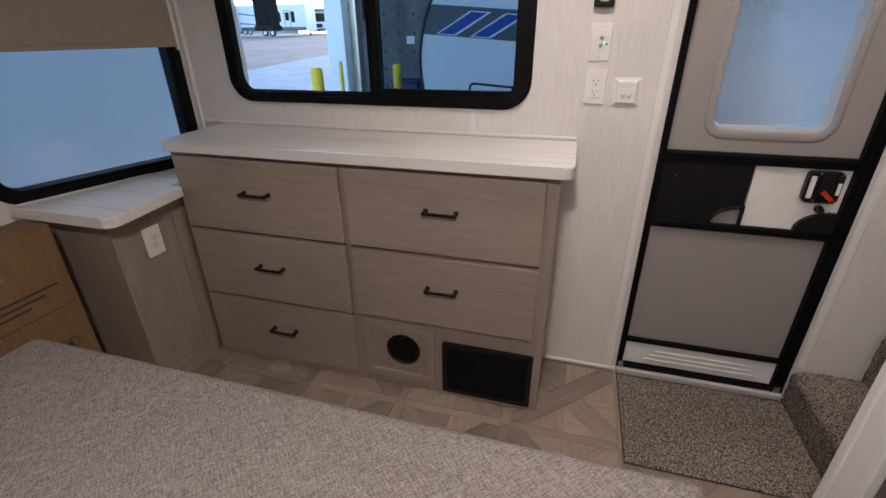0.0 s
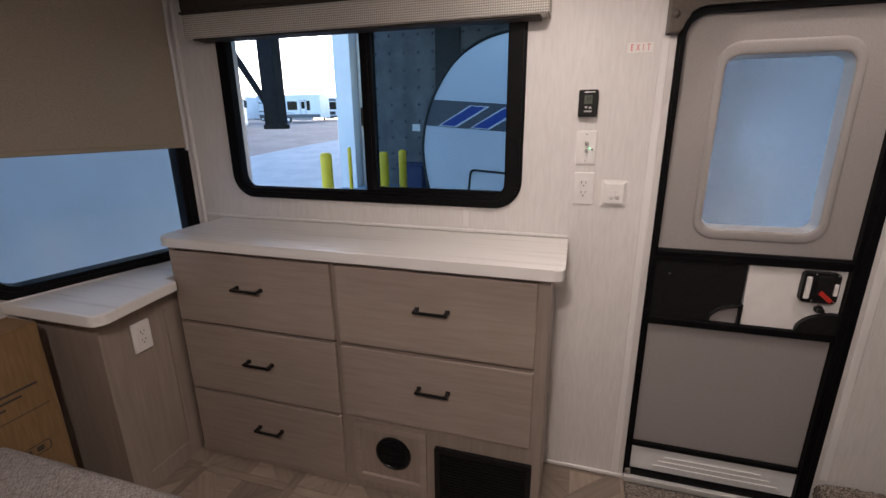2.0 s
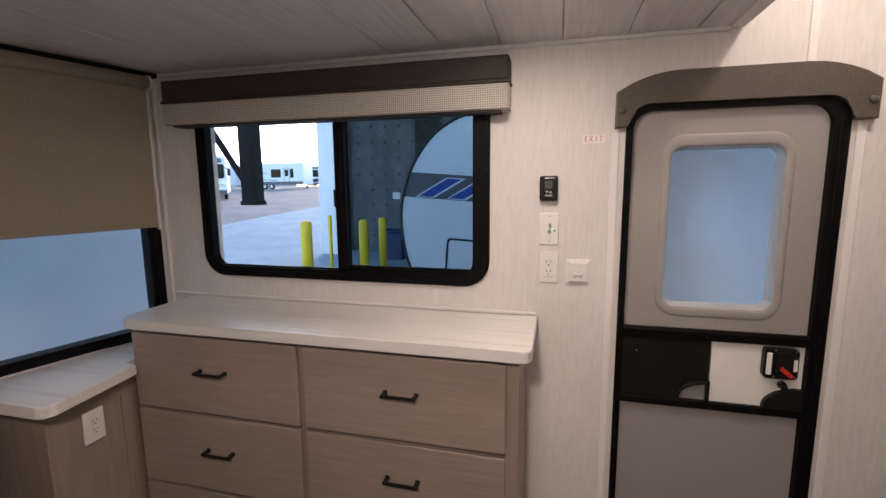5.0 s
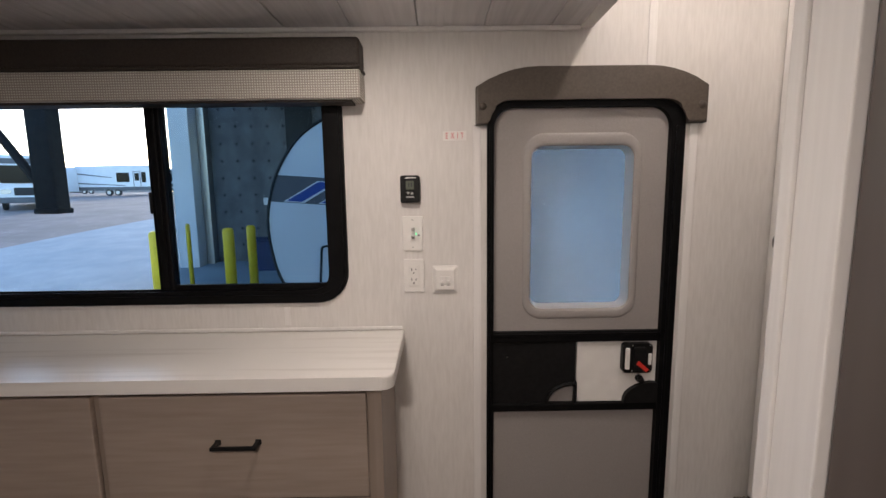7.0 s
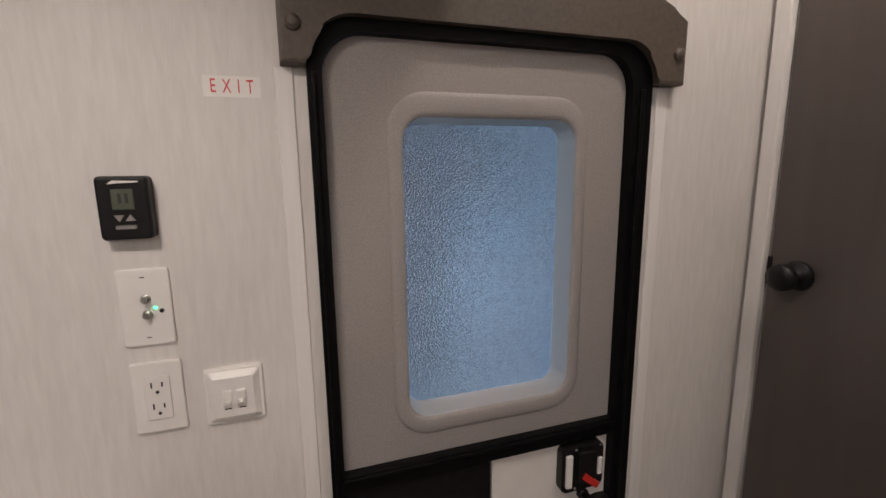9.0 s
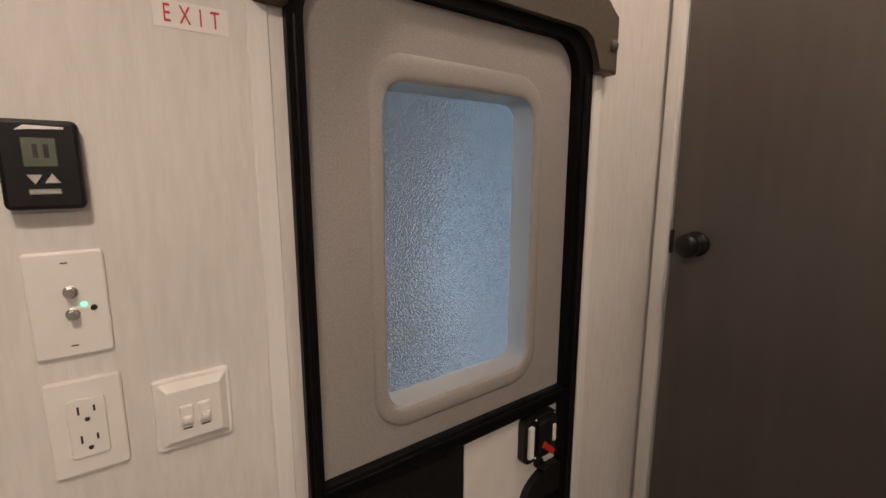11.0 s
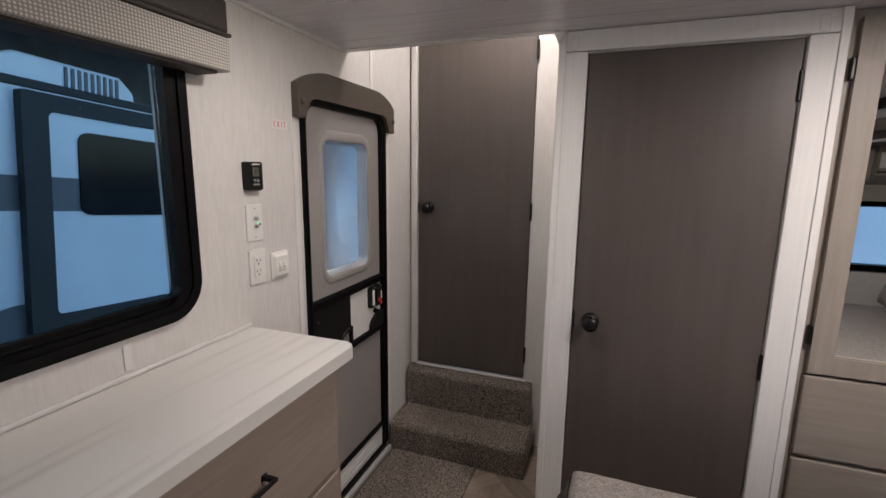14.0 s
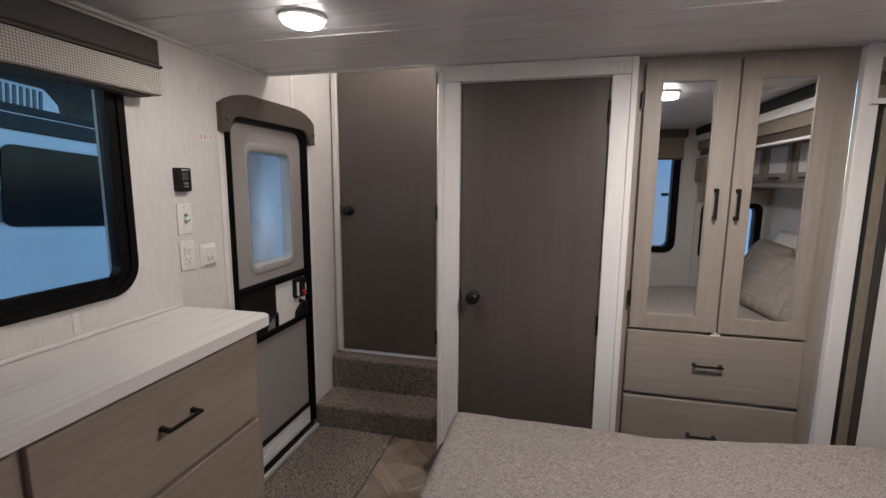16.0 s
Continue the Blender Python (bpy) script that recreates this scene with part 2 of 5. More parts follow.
def pebbled(m, scale, strength, distance):
    """Adds a rounded pebble relief to a glass."""
    n, ln = m.node_tree.nodes, m.node_tree.links
    tc, vo, nz, add, b = (n.new("ShaderNode" + k) for k in ("TexCoord", "TexVoronoi", "TexNoise", "Math", "Bump"))
    vo.feature = "SMOOTH_F1"
    vo.inputs["Scale"].default_value, nz.inputs["Scale"].default_value = scale, scale * 0.8
    ln.new(tc.outputs["Object"], vo.inputs["Vector"])
    ln.new(tc.outputs["Object"], nz.inputs["Vector"])
    ln.new(vo.outputs["Distance"], add.inputs[0])
    ln.new(nz.outputs["Fac"], add.inputs[1])
    b.inputs["Strength"].default_value, b.inputs["Distance"].default_value = strength, distance
    ln.new(add.outputs[0], b.inputs["Height"])
    ln.new(b.outputs[0], n["Principled BSDF"].inputs["Normal"])


pebbled(FROSTED, 330.0, 0.6, 0.0028)


def scatter(m, share, col):
    """Mixes a translucent share into a glass, as an etched surface has."""
    t = m.node_tree
    out, p = t.nodes["Material Output"], t.nodes["Principled BSDF"]
    tr, mx = t.nodes.new("ShaderNodeBsdfTranslucent"), t.nodes.new("ShaderNodeMixShader")
    tr.inputs["Color"].default_value = (*col, 1)
    mx.inputs[0].default_value = share
    t.links.new(p.outputs[0], mx.inputs[1])
    t.links.new(tr.outputs[0], mx.inputs[2])
    t.links.new(mx.outputs[0], out.inputs["Surface"])


scatter(FROSTED, 0.10, (0.95, 0.96, 1.0))


def milky(name, col):
    """White plastic that lets light through, softly."""
    m = bpy.data.materials.new(name)
    m.use_nodes = True
    t = m.node_tree
    out = t.nodes["Material Output"]
    a, b, mx = t.nodes.new("ShaderNodeBsdfDiffuse"), t.nodes.new("ShaderNodeBsdfTranslucent"), t.nodes.new("ShaderNodeMixShader")
    a.inputs["Color"].default_value = b.inputs["Color"].default_value = (*col, 1)
    mx.inputs[0].default_value = 0.7
    t.links.new(a.outputs[0], mx.inputs[1])
    t.links.new(b.outputs[0], mx.inputs[2])
    t.links.new(mx.outputs[0], out.inputs["Surface"])
    return m


MILKY = milky("milky_plastic", (0.88, 0.89, 0.91))
ALU = mat("brushed_aluminium", (0.62, 0.61, 0.59), (0.72, 0.71, 0.69), 0.38, 0.4, scale=(4, 60, 60), rrough=0.08)
MIRROR = mat("mirror", (0.86, 0.88, 0.88), rough=0.01, metal=1.0)


def weave(name, light, dark, cell):
    """A woven check: two crossed waves."""
    m = bpy.data.materials.new(name)
    m.use_nodes = True
    t = m.node_tree
    n, ln = t.nodes, t.links
    p = n["Principled BSDF"]
    p.inputs["Roughness"].default_value = 0.9
    tc = n.new("ShaderNodeTexCoord")
    vals = []
    for d in ("X", "Z"):
        w = n.new("ShaderNodeTexWave")
        w.bands_direction = d
        w.inputs["Scale"].default_value = 0.314 / cell
        w.inputs["Distortion"].default_value = 0.4
        ln.new(tc.outputs["Object"], w.inputs["Vector"])
        vals.append(w.outputs["Fac"])
    mul = n.new("ShaderNodeMath")
    mul.operation = "MULTIPLY"
    ln.new(vals[0], mul.inputs[0])
    ln.new(vals[1], mul.inputs[1])
    ramp = n.new("ShaderNodeValToRGB")
    ramp.color_ramp.elements[0].position, ramp.color_ramp.elements[1].position = 0.1, 0.45
    ramp.color_ramp.elements[0].color, ramp.color_ramp.elements[1].color = (*dark, 1), (*light, 1)
    ln.new(mul.outputs[0], ramp.inputs["Fac"])
    ln.new(ramp.outputs["Color"], p.inputs["Base Color"])
    b = n.new("ShaderNodeBump")
    b.inputs["Strength"].default_value, b.inputs["Distance"].default_value = 0.6, 0.002
    ln.new(mul.outputs[0], b.inputs["Height"])
    ln.new(b.outputs[0], p.inputs["Normal"])
    return m


WEAVE = weave("woven_valance_fabric", (0.66, 0.63, 0.58), (0.33, 0.305, 0.27), 0.0075)


# ---- building helpers ----
INV = {}


def thing(name, label, category, at=(0, 0, 0), rz=0.0, group="", kind=""):
    """An Empty at the base of a thing."""
    ob = new(name)
    ob.matrix_world = pose(*at, 0, 0, rz)
    INV[ob.name] = ob.matrix_world.inverted()
    ob.empty_display_size = 0.1
    return tagged(ob, label, category, group, kind)


def finish(bm, name, material, smooth=False):
    bmesh.ops.recalc_face_normals(bm, faces=bm.faces[:])
    me = bpy.data.meshes.new(name)
    bm.to_mesh(me)
    bm.free()
    me.materials.append(material)
    for f in me.polygons:
        f.use_smooth = smooth
    return me


def part(name, bm, material, parent, label="", local=False, smooth=False):
    """One bmesh as one mesh object under a thing or part; world coordinates unless local."""
    if not local:
        bm.transform(INV[parent.name])
    ob = new(name, finish(bm, name, material, smooth))
    ob.parent = parent
    INV[ob.name] = INV[parent.name]
    return tagged(ob, label)


def solid(name, bm, material, label="", category="", kind="structure", smooth=False, group=""):
    ob = new(name, finish(bm, name, material, smooth))
    INV[ob.name] = Matrix.Identity(4)
    return tagged(ob, label, category, group, kind)


def cube(bm, x0, x1, y0, y1, z0, z1, bevel=0.0, seg=2, edges=None):
    """A block between two corners, its edges rounded."""
    xs, ys, zs = sorted((x0, x1)), sorted((y0, y1)), sorted((z0, z1))
    vs = [bm.verts.new((x, y, z)) for x in xs for y in ys for z in zs]
    fs = [bm.faces.new([vs[i] for i in q]) for q in ((0, 1, 3, 2), (4, 6, 7, 5), (0, 4, 5, 1), (2, 3, 7, 6), (0, 2, 6, 4), (1, 5, 7, 3))]
    if bevel:
        es = list({e for f in fs for e in f.edges})
        if edges:
            es = [e for e in es if edges(e)]
        bmesh.ops.bevel(bm, geom=es, offset=bevel, segments=seg, profile=0.5, affect="EDGES")
    return bm


def block(*a, **k):
    return cube(bmesh.new(), *a, **k)


def outline(x0, x1, z0, z1, r, n=6):
    """A rounded rectangle as a list of (x, z), counter-clockwise."""
    rs = r if isinstance(r, (tuple, list)) else (r,) * 4
    pts = []
    for (cx, cz, a0), rr in zip(((x1, z0, -90), (x1, z1, 0), (x0, z1, 90), (x0, z0, 180)), rs):
        sx, sz = (-1 if cx == x1 else 1), (-1 if cz == z1 else 1)
        ox, oz = cx + sx * rr, cz + sz * rr
        if rr <= 0:
            pts += [(cx, cz)] * (n + 1)
            continue
        for i in range(n + 1):
            a = radians(a0 + 90 * i / n)
            pts.append((ox + rr * math.cos(a), oz + rr * math.sin(a)))
    return pts


def plate(bm, pts, d0, d1, axis="y", bevel=0.0):
    """A flat shape of (a, z) points, given depth from d0 to d1 along an axis ('y', 'x' or 'z')."""
    def at(p, d):
        return {"y": (p[0], d, p[1]), "x": (d, p[0], p[1]), "z": (p[0], p[1], d)}[axis]
    clean = [p for i, p in enumerate(pts) if i == 0 or (p[0] - pts[i - 1][0]) ** 2 + (p[1] - pts[i - 1][1]) ** 2 > 1e-10]
    a = [bm.verts.new(at(p, d0)) for p in clean]
    b = [bm.verts.new(at(p, d1)) for p in clean]
    f0, f1 = bm.faces.new(a), bm.faces.new(b[::-1])
    n = len(clean)
    for i in range(n):
        bm.faces.new((a[i], b[i], b[(i + 1) % n], a[(i + 1) % n]))
    if bevel:
        bmesh.ops.bevel(bm, geom=list(f0.edges), offset=bevel, segments=2, profile=0.5, affect="EDGES")
    return bm


def ring(bm, outer, inner, d0, d1, axis="y", bevel=0.0):
    """A frame between two outlines with the same number of points."""
    def at(p, d):
        return {"y": (p[0], d, p[1]), "x": (d, p[0], p[1]), "z": (p[0], p[1], d)}[axis]
    rows = [[bm.verts.new(at(p, d)) for p in pts] for pts, d in ((outer, d0), (inner, d0), (inner, d1), (outer, d1))]
    n = len(outer)
    for k in range(4):
        r0, r1 = rows[k], rows[(k + 1) % 4]
        for i in range(n):
            j = (i + 1) % n
            if (r0[i].co - r0[j].co).length < 1e-7 and (r1[i].co - r1[j].co).length < 1e-7:
                continue
            bm.faces.new((r0[i], r0[j], r1[j], r1[i]))
    bmesh.ops.remove_doubles(bm, verts=bm.verts[:], dist=1e-6)
    return bm


def turned(bm, prof, at, axis="z", seg=24):
    """A lathe shape: (radius, height) points turned about an axis through at."""
    rows = []
    for r, h in prof:
        row = []
        for i in range(seg):
            a = 2 * math.pi * i / seg
            c, s = r * math.cos(a), r * math.sin(a)
            v = {"z": (c, s, h), "y": (c, h, s), "x": (h, c, s)}[axis]
            row.append(bm.verts.new((at[0] + v[0], at[1] + v[1], at[2] + v[2])))
        rows.append(row)
    for r0, r1 in zip(rows, rows[1:]):
        for i in range(seg):
            bm.faces.new((r0[i], r0[(i + 1) % seg], r1[(i + 1) % seg], r1[i]))
    bm.faces.new(rows[0])
    bm.faces.new(rows[-1][::-1])
    return bm


def tube(bm, path, r, seg=8):
    """A round bar along a list of points."""
    path = [Vector(p) for p in path]
    rows = []
    for i, p in enumerate(path):
        d = (path[min(i + 1, len(path) - 1)] - path[max(i - 1, 0)]).normalized()
        u = d.orthogonal().normalized() if i == 0 else (u - d * u.dot(d)).normalized()
        w = d.cross(u)
        rows.append([bm.verts.new(p + r * (math.cos(2 * math.pi * k / seg) * u + math.sin(2 * math.pi * k / seg) * w)) for k in range(seg)])
    for r0, r1 in zip(rows, rows[1:]):
        for k in range(seg):
            bm.faces.new((r0[k], r0[(k + 1) % seg], r1[(k + 1) % seg], r1[k]))
    bm.faces.new(rows[0])
    bm.faces.new(rows[-1][::-1])
    return bm


def bar_pull(parent, c, length, along, out, material=BLACK, depth=0.03):
    """A black bar pull: two posts with feet and a squared bar, centred at c on a face."""
    c, along, out = Vector(c), Vector(along).normalized(), Vector(out).normalized()
    side = along.cross(out)
    bm = bmesh.new()

    def bar(p, q, w, h):
        ax = (q - p).normalized()
        s2 = side if abs(ax.dot(side)) < 0.5 else along
        o2 = ax.cross(s2)
        vs = [bm.verts.new(e + a * s2 * w / 2 + b * o2 * h / 2) for e in (p, q) for a, b in ((-1, -1), (1, -1), (1, 1), (-1, 1))]
        fs = [bm.faces.new([vs[i] for i in f]) for f in ((0, 1, 2, 3), (7, 6, 5, 4), (0, 4, 5, 1), (1, 5, 6, 2), (2, 6, 7, 3), (3, 7, 4, 0))]
        bmesh.ops.bevel(bm, geom=list({e for f in fs for e in f.edges}), offset=0.0015, segments=1, affect="EDGES")
    a, b = c - along * length / 2, c + along * length / 2
    o = out * depth
    bar(a + o * 0.92 - along * 0.001, b + o * 0.92 + along * 0.001, 0.010, 0.008)
    for e, s in ((a, 1), (b, -1)):
        bar(e + along * s * 0.006 - out * 0.001, e + along * s * 0.006 + o * 0.95, 0.011, 0.012)
        bar(e + along * s * 0.006 - out * 0.001, e + along * s * 0.006 + out * 0.004, 0.015, 0.016)
    return part("handle", bm, material, parent, "matte black bar pull")


# ---- structure ----
NY, TH, CZ = 1.82, 0.07, 1.965      # inner face of the door wall, wall thickness, ceiling height
WX, WY, WA = -1.60, 1.82, 16.0      # corner where the slanted window wall starts, and its slant
EX = 0.675                          # east partition


def wall_with_holes(name, a0, a1, z0, z1, holes, d0, d1, axis, material, label):
    """A wall with rectangular openings through it, made of blocks round them."""
    bm = bmesh.new()
    cuts = sorted({a0, a1, *[h[0] for h in holes], *[h[1] for h in holes]})
    for p, q in zip(cuts, cuts[1:]):
        z = z0
        for h in sorted((h for h in holes if h[0] <= p and h[1] >= q), key=lambda h: h[2]):
            if h[2] > z:
                cube(bm, *((p, q, d0, d1) if axis == "y" else (d0, d1, p, q)), z, h[2])
            z = h[3]
        if z < z1:
            cube(bm, *((p, q, d0, d1) if axis == "y" else (d0, d1, p, q)), z, z1)
    bmesh.ops.remove_doubles(bm, verts=bm.verts[:], dist=1e-5)
    return solid(name, bm, material, label, "wall")


wall_with_holes("wall_north", -1.66, 1.36, -0.04, 2.55, [(-1.360, -0.16, 1.120, 1.872), (0.345, 0.945, 0.02, 1.742)], NY, NY + TH, "y", WALLPAPER,
                "off-white streaked wallpaper wall with window and entry door")

# slanted wall, in its own frame: x runs from the corner towards the bed, y inwards
slant = thing("wall_west", "off-white slanted wall with a large window", "wall", (WX, WY, 0), 270 - WA, kind="structure")
bm = bmesh.new()
for a, b, c, d in ((-0.06, 0.06, -0.04, 2.0), (0.06, 0.775, -0.04, 0.862), (0.06, 0.775, 1.86, 2.0), (0.775, 1.02, -0.04, 2.0)):
    cube(bm, a, b, -TH, 0, c, d)
bmesh.ops.remove_doubles(bm, verts=bm.verts[:], dist=1e-5)
part("wall_panel", bm, WALLPAPER, slant, local=True)
wall_with_holes("wall_west_bed", -0.80, 0.88, -0.04, 2.0, [(-0.62, 0.10, 0.86, 1.82)], -1.880 - TH, -1.880, "x", WALLPAPER, "off-white wall beside the bed with a window")
wall_with_holes("wall_east", 0.168, 0.975, -0.04, 1.975, [(0.269, 0.880, 0.0, 1.893)], EX, EX + 0.05, "x", WALLPAPER, "off-white partition with an inner door")
solid("wall_stair_south", block(EX + 0.05, 1.36, 0.93, 0.975, -0.04, 2.5), WALLPAPER, "off-white side wall of the stair", "wall")
solid("wall_stair_north_trim", block(1.262, 1.282, 1.774, 1.808, 0.375, 2.45, bevel=0.004), TRIM, "white trim strip beside the upper door", "trim")
wall_with_holes("wall_stair_end", 0.975, 1.82, -0.04, 2.55, [(1.150, 1.772, 0.38, 2.30)], 1.285, 1.345, "x", WALLPAPER, "off-white wall round the upper door", )
wall_with_holes("wall_slide_back", -1.84, 0.80, -0.04, 2.0, [], -1.42, -1.36, "y", WALLPAPER, "off-white wall behind the bed")
solid("wall_slide_east", block(0.705, 0.77, -1.36, -0.746, -0.04, 2.0), TRIM, "white end wall of the slide-out", "wall")
wall_with_holes("wall_slide_west", -1.36, -0.80, -0.04, 2.0, [(-1.30, -0.87, 0.81, 1.28)], -1.90, -1.84, "x", WALLPAPER, "off-white end wall of the slide-out with a window")
solid("wall_wardrobe_back", block(1.30, 1.36, -0.70, 1.03, -0.04, 2.0), WALLPAPER, "plain wall behind wardrobe", "wall")

# floor slab under the planks
solid("floor", block(-2.0, 1.40, -1.45, 1.92, -0.06, -0.004), JOINT, "wood-look vinyl floor with diagonal planks in squares", "floor")

# ceiling boards with grooves, and one brighter batten
bm = bmesh.new()
x = -1.93
while x < 0.64:
    cube(bm, max(x, -1.98) + 0.0012, min(x + 0.205, 0.64) - 0.0012, -1.44, 1.90, CZ, CZ + 0.03, bevel=0.002, seg=1)
    x += 0.205
cube(bm, 0.176, 0.200, -1.44, 1.82, CZ - 0.004, CZ + 0.001, bevel=0.0015, seg=1)
cube(bm, -1.98, 0.64, -1.44, 1.90, CZ + 0.028, CZ + 0.05)
solid("ceiling", bm, CEILING, "pale grey plank ceiling with thin grooves", "ceiling")
solid("ceiling_soffit", block(0.64, 1.36, -1.44, 0.952, CZ, CZ + 0.05), CEILING, "pale grey ceiling over wardrobe and inner door", "ceiling")
solid("ceiling_step", block(0.622, 0.662, 0.95, 1.82, CZ - 0.004, 2.55), TRIM, "white edge where the ceiling steps up", "trim")
solid("ceiling_stairs", block(0.62, 1.36, 0.95, 1.90, 2.50, 2.56), CEILING, "pale ceiling above the stair", "ceiling")
solid("trim_ceiling", block(-1.59, 0.622, NY - 0.016, NY, CZ - 0.014, CZ, bevel=0.004), TRIM, "thin white strip under the ceiling", "trim")
solid("baseboard", block(0.03, 0.335, NY - 0.008, NY, 0.0, 0.016, bevel=0.003), TRIM, "thin white floor strip", "trim")
for k, (a, z0, z1) in enumerate(((0.302, 0.02, 1.668), (0.998, 0.16, 1.668), (0.85, 1.842, 2.45))):
    solid("trim_seam_%d" % (k + 1), block(a - 0.013, a + 0.013, NY - 0.004, NY, z0, z1, bevel=0.0015, seg=1), TRIM, "narrow white panel seam strip", "trim")
solid("trim_seam_4", block(-0.345, -0.325, NY - 0.003, NY, 1.02, 1.085, bevel=0.001, seg=1), TRIM, "narrow white panel seam strip", "trim")
solid("trim_corner", block(-1.598, -1.582, NY - 0.016, NY, 0.0, CZ, bevel=0.004), TRIM, "white corner strip", "trim")


# ---- windows ----
def window_north():
    w = thing("window_1", "black-framed sliding window with rounded corners", "window", (-0.73, NY, 1.09), kind="structure")
    o, i = outline(-1.390, -0.124, 1.100, 1.900, 0.10, 8), outline(-1.342, -0.187, 1.142, 1.845, 0.055, 8)
    bm = bmesh.new()
    ring(bm, o, i, NY - 0.013, NY + 0.026)
    part("window_frame", bm, BLACKF, w, "black aluminium frame")
    o2, i2 = outline(-1.380, -0.134, 1.110, 1.890, 0.09, 8), outline(-1.362, -0.154, 1.128, 1.870, 0.075, 8)
    part("frame_lip", ring(bmesh.new(), o2, i2, NY - 0.019, NY - 0.012), BLACKF, w)
    part("mullion", block(-0.752, -0.704, NY + 0.000, NY + 0.040, 1.145, 1.85, bevel=0.004), BLACKF, w)
    part("mullion_rib", block(-0.738, -0.718, NY - 0.006, NY + 0.002, 1.150, 1.845, bevel=0.003), BLACKF, w)
    part("track", block(-1.31, -0.19, NY + 0.002, NY + 0.012, 1.140, 1.148, bevel=0.002), BLACKF, w)
    part("sash_rail", block(-0.706, -0.19, NY + 0.004, NY + 0.022, 1.146, 1.162, bevel=0.003), BLACKF, w)
    part("latch", block(-0.758, -0.749, NY - 0.004, NY + 0.014, 1.40, 1.47, bevel=0.003), BLACK, w)
    for nm, a, b, y, m in (("pane", -1.340, -0.745, NY + 0.020, CLEAR), ("pane", -0.710, -0.188, NY + 0.012, TINTED)):
        p = part(nm, block(a, b, y, y + 0.004, 1.144, 1.843), m, w)
        p.visible_shadow = False


def window_slant():
    w = thing("window_2", "large black-framed picture window", "window", (WX, WY, 0.0), 270 - WA, kind="structure")
    o, i = outline(0.032, 0.810, 0.823, 1.90, 0.12, 8), outline(0.086, 0.755, 0.871, 1.845, 0.07, 8)
    part("window_frame", ring(bmesh.new(), o, i, 0.013, -0.050), BLACKF, w, "black aluminium frame", local=True)
    o2, i2 = outline(0.042, 0.800, 0.833, 1.89, 0.11, 8), outline(0.064, 0.777, 0.853, 1.866, 0.09, 8)
    part("frame_lip", ring(bmesh.new(), o2, i2, 0.019, 0.012), BLACKF, w, local=True)
    p = part("pane", block(0.088, 0.752, -0.045, -0.041, 0.873, 1.842), CLEAR, w, local=True)
    p.visible_shadow = False


def window_bed():
    w = thing("window_3", "black-framed window beside the bed", "window", (-1.880, -0.26, 0.86), kind="structure")
    o, i = outline(-0.65, 0.13, 0.83, 1.85, 0.10, 6), outline(-0.59, 0.07, 0.885, 1.80, 0.06, 6)
    part("window_frame", ring(bmesh.new(), o, i, -1.867, -1.965, "x"), BLACKF, w)
    p = part("pane", block(-1.925, -1.921, -0.588, 0.068, 0.887, 1.798), CLEAR, w)
    p.visible_shadow = False
    part("latch", block(-1.867, -1.845, -0.56, -0.50, 1.36, 1.39, bevel=0.004), BLACK, w)


def window_head():
    w = thing("window_4", "small dark-framed window at the bed head", "window", (-1.84, -1.08, 0.86), kind="structure")
    o, i = outline(-1.33, -0.84, 0.78, 1.31, 0.07, 6), outline(-1.28, -0.885, 0.825, 1.265, 0.04, 6)
    part("window_frame", ring(bmesh.new(), o, i, -1.827, -1.92, "x"), BLACKF, w)
    p = part("pane", block(-1.88, -1.876, -1.278, -0.887, 0.827, 1.263), CLEAR, w)
    p.visible_shadow = False


window_north()
window_slant()
window_bed()
window_head()


